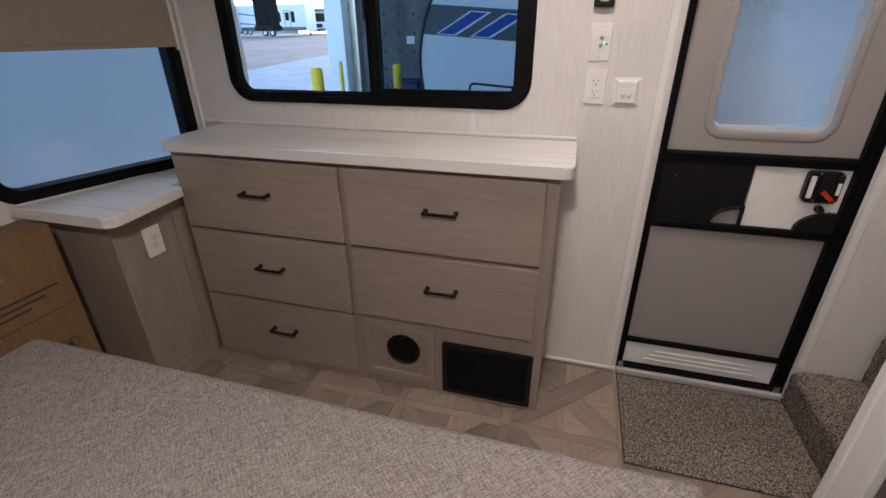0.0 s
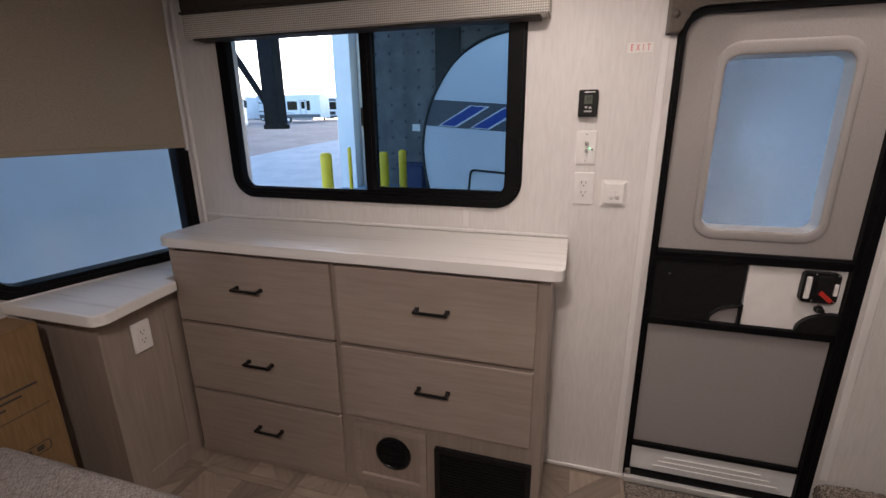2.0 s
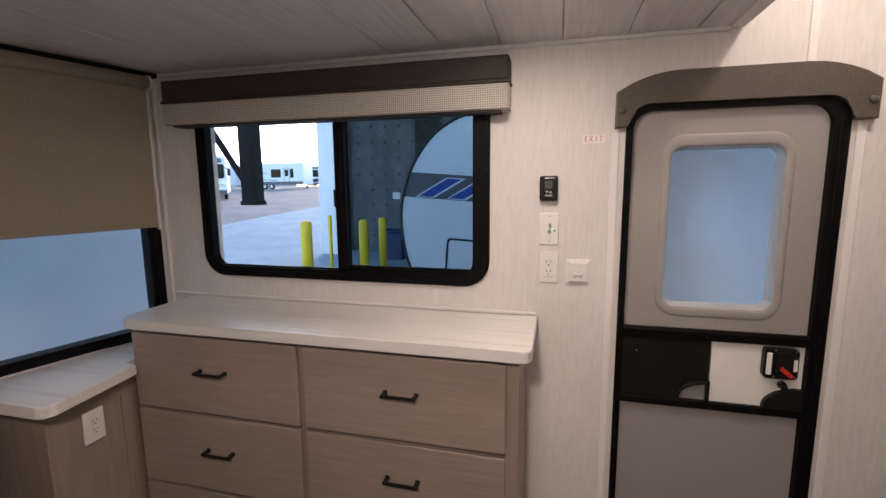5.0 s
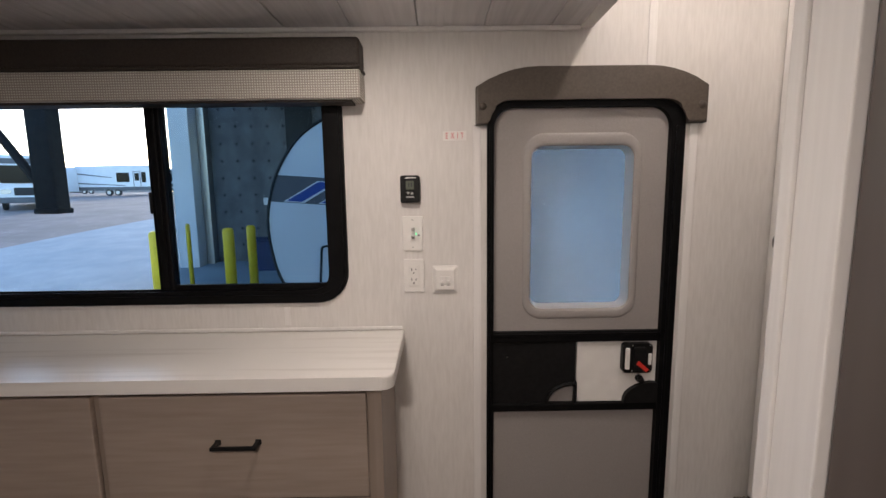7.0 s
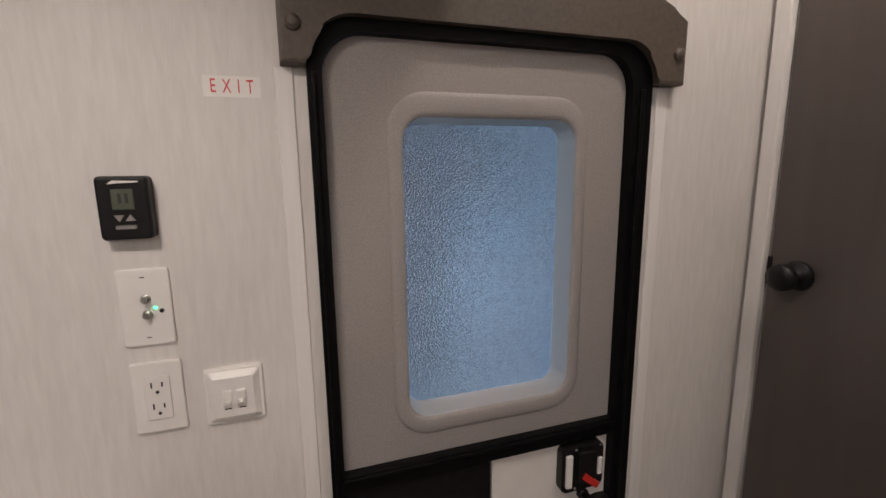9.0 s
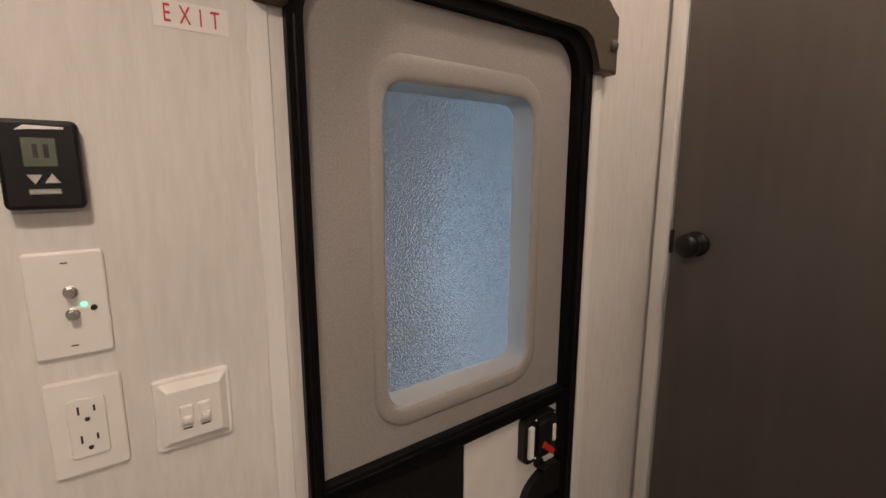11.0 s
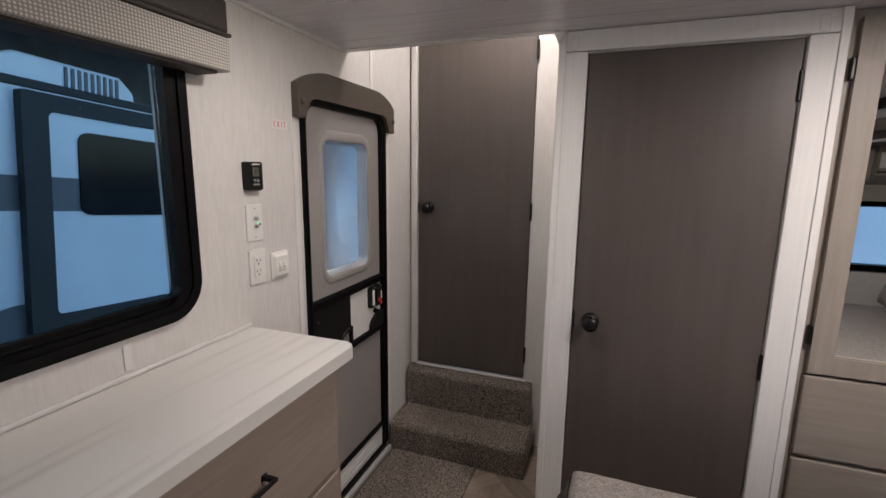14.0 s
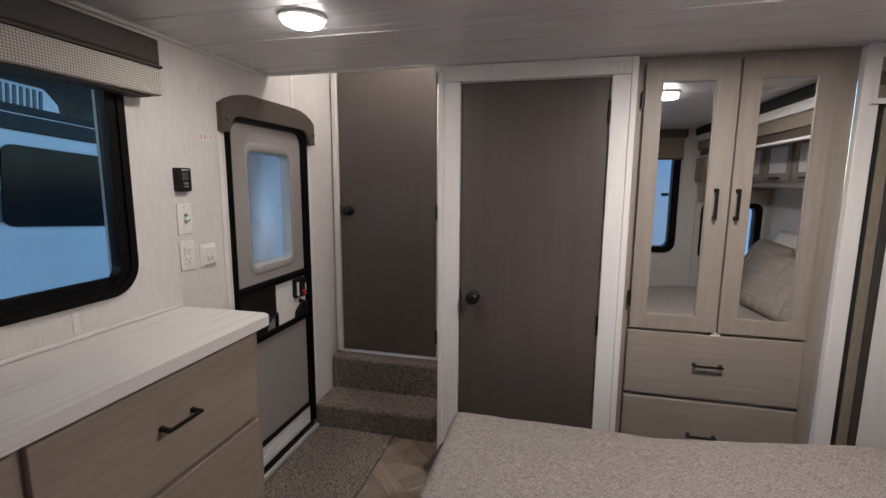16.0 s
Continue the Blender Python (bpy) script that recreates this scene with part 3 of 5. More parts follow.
# ---- entry door ----
def entry_door():
    d = thing("door_1", "closed grey entry door with frosted window and black frame", "door", (0.64, NY, 0.02), kind="structure")
    # black outer frame, open at the foot, rounded at the head
    o = outline(0.334, 0.966, 0.030, 1.752, (0.0, 0.085, 0.085, 0.0), 8)
    i = outline(0.356, 0.922, 0.052, 1.722, (0.0, 0.065, 0.065, 0.0), 8)
    bm = ring(bmesh.new(), o, i, NY - 0.012, NY + 0.07)
    part("door_frame", bm, BLACKF, d, "black aluminium frame")
    part("frame_rib", block(0.936, 0.946, NY - 0.018, NY - 0.011, 0.06, 1.66, bevel=0.003), BLACKF, d)
    part("frame_rib", block(0.340, 0.347, NY - 0.018, NY - 0.011, 0.06, 1.66, bevel=0.003), BLACKF, d)
    # upper panel with a hole for the window
    o = outline(0.357, 0.921, 0.985, 1.721, (0.004, 0.064, 0.064, 0.004), 8)
    h = outline(0.467, 0.825, 1.046, 1.622, 0.055, 8)
    part("upper_panel", ring(bmesh.new(), o, h, NY + 0.008, NY + 0.018), GREYD, d, "finely textured warm grey skin")
    # raised bezel round the glass, in three slopes
    bm = bmesh.new()
    loops = []
    for q, y in ((-0.06, 0.009), (0.05, 0.0055), (0.18, 0.0042), (0.45, 0.0036), (0.75, 0.0042), (0.92, 0.006), (1.0, 0.010)):
        loops.append([bm.verts.new((x, NY + y, z)) for x, z in outline(0.454 + 0.027 * q, 0.838 - 0.025 * q, 1.028 + 0.034 * q, 1.642 - 0.040 * q, 0.068 - 0.028 * q, 8)])
    for a, b in zip(loops, loops[1:]):
        for k in range(len(a)):
            bm.faces.new((a[k], a[(k + 1) % len(a)], b[(k + 1) % len(a)], b[k]))
    part("bezel", bm, GREYB, d, "raised rounded window surround", smooth=True)
    bm = bmesh.new()
    a = [bm.verts.new((x, NY + 0.008, z)) for x, z in outline(0.480, 0.8135, 1.0615, 1.6025, 0.040, 8)]
    b = [bm.verts.new((x, NY + 0.054, z)) for x, z in outline(0.488, 0.804, 1.070, 1.595, 0.032, 8)]
    for k in range(len(a)):
        bm.faces.new((a[k], a[(k + 1) % len(a)], b[(k + 1) % len(a)], b[k]))
    part("reveal", bm, MILKY, d, "pale sloped window reveal")
    bm = bmesh.new()
    rnd = random.Random(8)
    nx, nz = 120, 200
    face = [[bm.verts.new((0.484 + 0.324 * a / nx, NY + 0.0552 + rnd.uniform(-1, 1) * 0.00022, 1.066 + 0.533 * c / nz)) for c in range(nz + 1)] for a in range(nx + 1)]
    for p0, p1 in zip(face, face[1:]):
        for c in range(nz):
            bm.faces.new((p0[c], p1[c], p1[c + 1], p0[c + 1]))
    rim = [face[0][0], face[nx][0], face[nx][nz], face[0][nz]]
    back = [bm.verts.new((v.co.x, NY + 0.060, v.co.z)) for v in rim]
    bm.faces.new(back)
    for a, line in enumerate(([q[0] for q in face], face[nx], [q[nz] for q in face][::-1], face[0][::-1])):
        bm.faces.new([*line, back[(a + 1) % 4], back[a]])
    p = part("pane", bm, FROSTED, d, "frosted obscure glass with pebbled grain", smooth=True)
    p.visible_shadow = False
    part("belt", block(0.352, 0.926, NY - 0.008, NY + 0.03, 0.948, 0.986, bevel=0.005), BLACKF, d, "black cross rail")
    part("belt_rib", block(0.352, 0.926, NY - 0.013, NY - 0.007, 0.972, 0.980, bevel=0.002), BLACKF, d)
    # left black slider panel with a quarter-round finger hole
    bm = bmesh.new()
    pts = [(0.357, 0.728), (0.545, 0.728)]
    pts += [(0.635 - 0.09 * math.cos(radians(q)), 0.735 + 0.062 * math.sin(radians(q))) for q in range(0, 91, 10)]
    pts += [(0.640, 0.797), (0.640, 0.948), (0.357, 0.948)]
    plate(bm, pts, NY + 0.002, NY + 0.012)
    sl = part("slider_panel", bm, BLACKP, d, "black plastic slider panel")
    part("grip_rim", tube(bmesh.new(), [(0.635 - 0.09 * math.cos(radians(q)), NY - 0.002, 0.735 + 0.062 * math.sin(radians(q))) for q in range(0, 91, 9)], 0.006), BLACKP, sl)
    part("grip_post", block(0.636, 0.646, NY - 0.006, NY + 0.012, 0.728, 0.805, bevel=0.002), BLACKP, sl)
    part("screw", turned(bmesh.new(), [(0.003, 0.0), (0.002, -0.002)], (0.405, NY + 0.002, 0.895), "y", 8), STEEL, sl)
    part("grip_back", block(0.54, 0.636, NY + 0.012, NY + 0.018, 0.728, 0.80), GREYD, d)
    part("lock_panel", block(0.646, 0.921, NY + 0.006, NY + 0.03, 0.728, 0.948, bevel=0.002), WHITEP, d, "white lock panel")
    # latch
    lt = part("latch", plate(bmesh.new(), outline(0.796, 0.898, 0.838, 0.942, 0.014, 4), NY - 0.016, NY + 0.008, bevel=0.003), BLACK, d, "black paddle latch")
    part("latch_plate", block(0.803, 0.818, NY - 0.023, NY - 0.014, 0.853, 0.928, bevel=0.003), WHITEP, lt, "white label strip")
    part("latch_plate", block(0.882, 0.893, NY - 0.020, NY - 0.014, 0.868, 0.908, bevel=0.002), WHITEP, lt)
    part("paddle", plate(bmesh.new(), outline(0.830, 0.873, 0.862, 0.932, 0.008, 4), NY - 0.026, NY - 0.014, bevel=0.003), BLACKP, lt)
    part("latch_lever", plate(bmesh.new(), [(0.838, 0.874), (0.872, 0.846), (0.880, 0.856), (0.846, 0.886)], NY - 0.030, NY - 0.016), RED, lt, "red lever")
    for sx, sz in ((0.828, 0.936), (0.888, 0.936), (0.828, 0.846), (0.888, 0.846)):
        part("screw", turned(bmesh.new(), [(0.003, 0.0), (0.002, -0.002)], (sx, NY - 0.016, sz), "y", 8), STEEL, lt)
    kb = part("deadbolt", turned(bmesh.new(), [(0.013, 0.0), (0.013, -0.008), (0.009, -0.011)], (0.862, NY + 0.006, 0.812), "y", 16), BLACK, d, "small black deadbolt knob")
    part("thumb_turn", block(0.852, 0.872, NY - 0.02, NY - 0.004, 0.806, 0.818, bevel=0.003), BLACK, kb)
    bm = bmesh.new()
    pts = [(0.806, 0.728), (0.921, 0.728), (0.921, 0.800)]
    pts += [(0.921 - 0.115 * math.sin(radians(q)), 0.735 + 0.068 * math.cos(radians(q))) for q in range(10, 91, 10)]
    plate(bm, pts, NY - 0.012, NY + 0.006)
    part("lower_grip", bm, BLACKP, d, "black curved grip")
    part("belt", block(0.352, 0.926, NY - 0.008, NY + 0.03, 0.700, 0.728, bevel=0.005), BLACKF, d)
    part("lower_panel", block(0.357, 0.921, NY + 0.008, NY + 0.05, 0.185, 0.700, bevel=0.003), GREYD, d)
    part("belt", block(0.352, 0.926, NY - 0.006, NY + 0.03, 0.165, 0.186, bevel=0.004), BLACKF, d)
    kp = part("kick_plate", block(0.357, 0.921, NY + 0.002, NY + 0.03, 0.056, 0.166, bevel=0.003), WHITEM, d, "white embossed kick plate")
    for k in range(3):
        part("rib", plate(bmesh.new(), outline(0.44 + 0.02 * k, 0.87 - 0.03 * k, 0.080 + 0.022 * k, 0.088 + 0.022 * k, 0.0038, 3), NY - 0.002, NY + 0.003), WHITEM, kp)
    part("threshold", block(0.336, 0.964, NY - 0.030, NY + 0.05, 0.006, 0.032, bevel=0.004), ALU, d, "bright metal threshold")
    for sx in (0.350, 0.945):
        part("hinge_clip", block(sx - 0.010, sx + 0.010, NY - 0.020, NY - 0.006, 0.034, 0.062, bevel=0.003), STEEL, d)
    part("outer_skin", block(0.36, 0.92, NY + 0.05, NY + 0.06, 0.05, 1.06), WHITEM, d)


entry_door()


def door_hood():
    """The padded brown pelmet over the entry door."""
    h = thing("door_pelmet", "dark brown padded arched pelmet over the entry door", "pelmet", (0.66, NY, 1.668))
    pts = [(0.298, 1.668), (0.298, 1.782)]
    pts += [(0.298 + 0.19 * q, 1.782 + 0.058 * (1 - (1 - q) ** 2)) for q in (0.2, 0.4, 0.6, 0.8)]
    pts += [(0.49, 1.840), (0.83, 1.840)]
    pts += [(1.024 - 0.19 * q, 1.782 + 0.058 * (1 - (1 - q) ** 2)) for q in (0.8, 0.6, 0.4, 0.2)]
    pts += [(1.024, 1.782), (1.024, 1.668), (0.966, 1.668)]
    pts += [(0.966 - 0.075 + 0.075 * math.cos(radians(q)), 1.668 + 0.073 * math.sin(radians(q))) for q in range(10, 91, 10)]
    pts += [(0.334 + 0.075 - 0.075 * math.cos(radians(q)), 1.668 + 0.073 * math.sin(radians(q))) for q in range(90, 0, -10)]
    pts += [(0.334, 1.668)]
    part("pad", plate(bmesh.new(), pts, NY - 0.030, NY + 0.0, bevel=0.006), HOOD, h)
    for x in (0.318, 1.004):
        part("button", turned(bmesh.new(), [(0.012, 0.0), (0.011, -0.005), (0.006, -0.009), (0.001, -0.010)], (x, NY - 0.030, 1.722), "y", 14), HOOD, h, "covered button")


door_hood()


# ---- window coverings ----
def valance():
    v = thing("window_valance", "two-tone window valance, dark brown fabric over woven check", "valance", (-0.73, NY, 1.733))
    bm = bmesh.new()
    cube(bm, -1.470, -0.050, 1.728, NY, 1.832, 1.914, bevel=0.010, seg=3)
    part("upper_band", bm, VALANCE, v, "dark brown fabric band")
    part("piping", block(-1.472, -0.047, 1.724, NY, 1.823, 1.833, bevel=0.003), VALANCE, v)
    part("lower_band", block(-1.468, -0.050, 1.730, NY, 1.738, 1.823, bevel=0.006), WEAVE, v, "cream and grey woven check band")
    part("underside", block(-1.44, -0.08, 1.745, NY - 0.002, 1.731, 1.740, bevel=0.003), VALANCE, v)


valance()


def roller_shade():
    s = thing("roller_shade", "half-lowered taupe roller shade over the large window", "shade", (WX, WY, 0.0), 270 - WA)
    part("cloth", block(0.060, 0.850, 0.046, 0.049, 1.328, 1.90), SHADEM, s, local=True)
    part("hem_bar", block(0.058, 0.852, 0.040, 0.054, 1.313, 1.332, bevel=0.005), SHADEM, s, local=True)
    part("roll", tube(bmesh.new(), [(0.052, 0.055, 1.918), (0.86, 0.055, 1.918)], 0.026, 16), SHADEM, s, local=True, smooth=True)
    part("end_cap", tube(bmesh.new(), [(0.044, 0.055, 1.918), (0.052, 0.055, 1.918)], 0.030, 16), WHITEP, s, local=True)
    part("head_rail", block(0.004, 0.86, 0.0, 0.05, 1.945, 1.963, bevel=0.003), BLACKF, s, local=True)
    part("guide", block(0.036, 0.049, 0.0, 0.036, 1.30, 1.90, bevel=0.005), WHITEP, s, "white side guide", local=True)


roller_shade()


# ---- dresser ----
FY = 1.480                                  # front of the face frame


def drawer(parent, x0, x1, z0, z1, y, pull, label=""):
    dr = part("drawer_front", block(x0, x1, y - 0.018, y, z0, z1, bevel=0.003), WOOD, parent, label)
    bar_pull(dr, (pull[0], y - 0.018, pull[1]), 0.118, (1, 0, 0), (0, -1, 0), depth=0.034)
    return dr


def dresser():
    d = thing("dresser", "taupe wood-grain built-in dresser with six drawer spaces", "dresser", (-0.71, 1.64, 0.0))
    bm = bmesh.new()
    cube(bm, -1.458, 0.018, FY, NY - 0.004, 0.0, 0.963)
    part("body", bm, WOOD_V, d)
    # drawers: three on one side, two on the other over vent and grille
    for z0, z1, x, z in ((0.650, 0.942, -1.088, 0.810), (0.338, 0.636, -1.081, 0.497), (0.034, 0.324, -1.073, 0.192)):
        drawer(d, -1.440, -0.738, z0, z1, FY, (x + 0.004, z + 0.006))
    for z0, z1, z in ((0.650, 0.942, 0.808), (0.343, 0.634, 0.504)):
        drawer(d, -0.714, -0.020, z0, z1, FY, (-0.360, z + 0.006))
    vf = part("vent_panel", ring(bmesh.new(), outline(-0.690, -0.395, 0.045, 0.315, 0.0, 1), outline(-0.665, -0.420, 0.075, 0.285, 0.0, 1), FY - 0.012, FY), WOOD, d, "framed recessed panel")
    vt = part("air_vent", turned(bmesh.new(), [(0.072, 0.0), (0.072, -0.006), (0.062, -0.010), (0.058, -0.006), (0.0, -0.006)], (-0.531, FY, 0.190), "y", 32), BLACK, d, "round black air outlet")
    for k in range(6):
        z = 0.190 - 0.045 + 0.018 * k
        hw = math.sqrt(max(0.0005, 0.056 ** 2 - (z - 0.190) ** 2))
        part("louvre", block(-0.531 - hw, -0.531 + hw, FY - 0.012, FY - 0.004, z - 0.0025, z + 0.0025), BLACKP, vt)
    gr = part("return_grille", ring(bmesh.new(), outline(-0.362, -0.010, 0.024, 0.266, 0.006, 2), outline(-0.344, -0.028, 0.042, 0.248, 0.004, 2), FY - 0.014, FY), BLACKP, d, "black return air grille")
    part("grille_back", block(-0.35, -0.022, FY - 0.006, FY - 0.001, 0.04, 0.255), BLACKP, gr)
    for k in range(16):
        z = 0.052 + 0.0128 * k
        part("slat", block(-0.344, -0.028, FY - 0.011, FY - 0.005, z - 0.002, z + 0.0025), BLACKP, gr)
    part("toe_board", block(-1.458, -0.70, FY - 0.004, FY, 0.0, 0.030), WOOD, d)
    # strips between the drawers, gap shade painted into their colour
    for z, a, b in ((0.643, -1.44, -0.738), (0.331, -1.44, -0.738), (0.642, -0.714, -0.020)):
        part("rail", block(a, b, FY - 0.003, FY, z - 0.005, z + 0.005), GAP_SHADE, d)
    # worktop of the dresser
    t = thing("countertop", "pale marbled laminate top with rounded corner on the dresser", "countertop", (-0.70, 1.64, 0.957))
    o = outline(-1.475, 0.056, 1.436, NY - 0.001, (0.035, 0.0, 0.0, 0.055), 6)
    part("slab", plate(bmesh.new(), o, 0.999, 0.963, "z", bevel=0.005), COUNTER, t)
    part("backsplash_bead", block(-1.58, 0.050, NY - 0.008, NY - 0.001, 1.001, 1.013, bevel=0.003), TRIM, t)


dresser()


def corner_cabinet():
    c = thing("corner_cabinet", "narrow taupe corner cabinet with panelled side", "cabinet", (-1.57, 1.35, 0.0))
    def wall_x(y):
        return WX - (WY - y) * math.tan(radians(WA)) + 0.004
    bm = plate(bmesh.new(), [(-1.485, 1.160), (-1.485, 1.62), (wall_x(1.62), 1.62), (wall_x(1.160), 1.160)], 0.789, 0.0, "z")
    part("body", bm, WOOD_V, c)
    part("side_frame", ring(bmesh.new(), [(1.160, 0.0), (1.490, 0.0), (1.490, 0.788), (1.160, 0.788)], [(1.235, 0.075), (1.425, 0.075), (1.425, 0.705), (1.235, 0.705)], -1.485, -1.475, "x"), WOOD_V, c)
    t = thing("corner_countertop", "pale marbled laminate top on the corner cabinet", "countertop", (-1.57, 1.35, 0.79))
    pts = [(wall_x(1.092), 1.092)]
    pts += [(-1.366 - 0.04 + 0.04 * math.cos(radians(a)), 1.092 + 0.04 + 0.04 * math.sin(radians(a))) for a in range(-90, 1, 15)]
    pts += [(-1.400, 1.434), (-1.4612, 1.4345), (-1.4612, 1.66), (wall_x(1.66), 1.66)]
    part("slab", plate(bmesh.new(), pts, 0.828, 0.790, "z", bevel=0.005), COUNTER, t)
    part("wall_bead", tube(bmesh.new(), [(wall_x(1.135) + 0.004, 1.100, 0.829), (wall_x(1.655) + 0.004, 1.655, 0.829)], 0.004, 6), TRIM, t)


corner_cabinet()


# ---- small wall devices ----
def cover_plate(name, label, category, x0, x1, z0, z1, y, draw, group=""):
    p = thing(name, label, category, ((x0 + x1) / 2, y, z0), group=group)
    part("cover", plate(bmesh.new(), outline(x0, x1, z0, z1, 0.004, 3), y - 0.006, y, bevel=0.0025), WHITEP, p)
    draw(p, x0, x1, z0, z1, y - 0.006)
    return p


def outlet_face(p, x0, x1, z0, z1, y):
    cx, cz = (x0 + x1) / 2, (z0 + z1) / 2
    ins = part("receptacle", plate(bmesh.new(), outline(cx - 0.017, cx + 0.017, cz - 0.034, cz + 0.034, 0.003, 3), y - 0.003, y + 0.001, bevel=0.001), WHITEP, p)
    for dz in (0.018, -0.016):
        part("slot", block(cx - 0.0080, cx - 0.0060, y - 0.0036, y - 0.001, cz + dz - 0.001, cz + dz + 0.008), SLOT, ins)
        part("slot", block(cx + 0.0060, cx + 0.0080, y - 0.0036, y - 0.001, cz + dz, cz + dz + 0.007), SLOT, ins)
        part("slot", turned(bmesh.new(), [(0.0026, 0.0), (0.0024, -0.001)], (cx, y - 0.0028, cz + dz - 0.008), "y", 10), SLOT, ins)


def coax_face(p, x0, x1, z0, z1, y):
    cx, cz = (x0 + x1) / 2 + 0.002, (z0 + z1) / 2
    for dz in (0.014, -0.010):
        part("coax_jack", turned(bmesh.new(), [(0.0065, 0.0), (0.0065, -0.003), (0.0045, -0.0035), (0.0045, -0.011), (0.001, -0.011)], (cx, y, cz + dz), "y", 12), STEEL, p, "threaded steel jack")
    part("indicator_light", turned(bmesh.new(), [(0.0025, 0.0), (0.0015, -0.002)], (cx + 0.010, y, cz - 0.001), "y", 10), GREENLED, p, "small green light")
    part("push_button", turned(bmesh.new(), [(0.0032, 0.0), (0.003, -0.002)], (cx + 0.018, y, cz - 0.006), "y", 10), SLOT, p)
    for z in (z0 + 0.012, z1 - 0.012):
        part("screw", block(cx - 0.005, cx + 0.001, y - 0.0006, y + 0.001, z - 0.0007, z + 0.0007), SLOT, p)


def switch_face(p, x0, x1, z0, z1, y):
    cx, cz = (x0 + x1) / 2, (z0 + z1) / 2
    o, i = outline(x0, x1, z0, z1, 0.004, 3), outline(x0 + 0.014, x1 - 0.014, z0 + 0.014, z1 - 0.014, 0.002, 3)
    bm = bmesh.new()
    a = [bm.verts.new((x, y + 0.004, z)) for x, z in o]
    b = [bm.verts.new((x, y - 0.008, z)) for x, z in i]
    for k in range(len(a)):
        bm.faces.new((a[k], a[(k + 1) % len(a)], b[(k + 1) % len(a)], b[k]))
    bm.faces.new(b)
    bev = part("sloped_rim", bm, WHITEP, p)
    for dx in (-0.010, 0.010):
        r = part("rocker", block(cx + dx - 0.0075, cx + dx + 0.0075, y - 0.011, y - 0.006, cz - 0.014, cz + 0.012, bevel=0.002), WHITEP, p)
        part("toggle", block(cx + dx - 0.005, cx + dx + 0.005, y - 0.016, y - 0.009, cz - 0.010, cz - 0.001, bevel=0.002), WHITEP, r)
        part("mark", block(cx + dx - 0.005, cx + dx + 0.005, y - 0.0086, y - 0.007, cz - 0.019, cz - 0.0175), SLOT, p)


cover_plate("power_outlet", "white double power outlet on the wallpaper wall", "outlet", 0.058, 0.126, 1.129, 1.241, NY, outlet_face, "wall plates")
cover_plate("tv_outlet", "white antenna wall plate with green light", "outlet", 0.057, 0.124, 1.268, 1.382, NY, coax_face, "wall plates")
cover_plate("light_switch", "white double light switch with sloped rim", "switch", 0.153, 0.238, 1.125, 1.217, NY, switch_face, "wall plates")


def outlet_side():
    """The outlet on the side of the corner cabinet: built facing -y, then turned to face +x."""
    p = thing("power_outlet", "white double power outlet on the corner cabinet", "outlet", (-1.479, 1.312, 0.582), 90)
    part("cover", plate(bmesh.new(), outline(-0.037, 0.037, 0.0, 0.118, 0.004, 3), -0.008, 0.0, bevel=0.0025), WHITEP, p, local=True)
    ins = part("receptacle", plate(bmesh.new(), outline(-0.017, 0.017, 0.025, 0.093, 0.003, 3), -0.011, -0.006, bevel=0.001), WHITEP, p, local=True)
    for dz in (0.077, 0.043):
        part("slot", block(-0.008, -0.006, -0.0116, -0.009, dz - 0.001, dz + 0.008), SLOT, ins, local=True)
        part("slot", block(0.006, 0.008, -0.0116, -0.009, dz, dz + 0.007), SLOT, ins, local=True)
        part("slot", turned(bmesh.new(), [(0.0026, 0.0), (0.0024, -0.001)], (0, -0.0108, dz - 0.008), "y", 10), SLOT, ins, local=True)


outlet_side()


def thermostat():
    t = thing("thermostat", "black wall thermostat with small display", "thermostat", (0.086, NY, 1.427))
    part("case", plate(bmesh.new(), outline(0.055, 0.117, 1.427, 1.513, 0.006, 4), NY - 0.024, NY, bevel=0.004), BLACKP, t, "black plastic case")
    part("display", block(0.073, 0.099, NY - 0.0255, NY - 0.020, 1.468, 1.496, bevel=0.001, seg=1), LCD, t, "grey-green liquid crystal display")
    for a in (0.081, 0.089):
        part("digit", block(a, a + 0.004, NY - 0.0260, NY - 0.0252, 1.477, 1.490), SLOT, t)
    for c, s in ((0.080, -1), (0.093, 1)):
        part("arrow_key", plate(bmesh.new(), [(c - 0.006, 1.457 - 0.004 * s), (c + 0.006, 1.457 - 0.004 * s), (c, 1.457 + 0.005 * s)], NY - 0.0262, NY - 0.022), STEEL, t)
    part("mode_key", block(0.074, 0.099, NY - 0.0262, NY - 0.022, 1.442, 1.4475, bevel=0.001, seg=1), STEEL, t)
    part("emblem", plate(bmesh.new(), [(0.070, 1.5025), (0.077, 1.5075), (0.106, 1.5065), (0.106, 1.5045), (0.080, 1.5035)], NY - 0.0258, NY - 0.022), WHITEP, t)


thermostat()


def exit_sign():
    s = thing("exit_sticker", "white sticker with red letters EXIT", "sticker", (0.231, NY, 1.625))
    part("sheet", block(0.193, 0.269, NY - 0.0008, NY, 1.622, 1.651), WHITEP, s)
    cu = bpy.data.curves.new("exit_text", "FONT")
    cu.body, cu.size, cu.extrude, cu.align_x, cu.space_character = "EXIT", 0.027, 0.0003, "CENTER", 2.0
    ob = new("lettering", cu)
    ob.parent = s
    ob.location, ob.rotation_euler, ob.scale = (0.0, -0.0016, 0.003), (radians(90), 0, 0), (0.60, 1.0, 1.0)
    cu.materials.append(REDINK)


exit_sign()


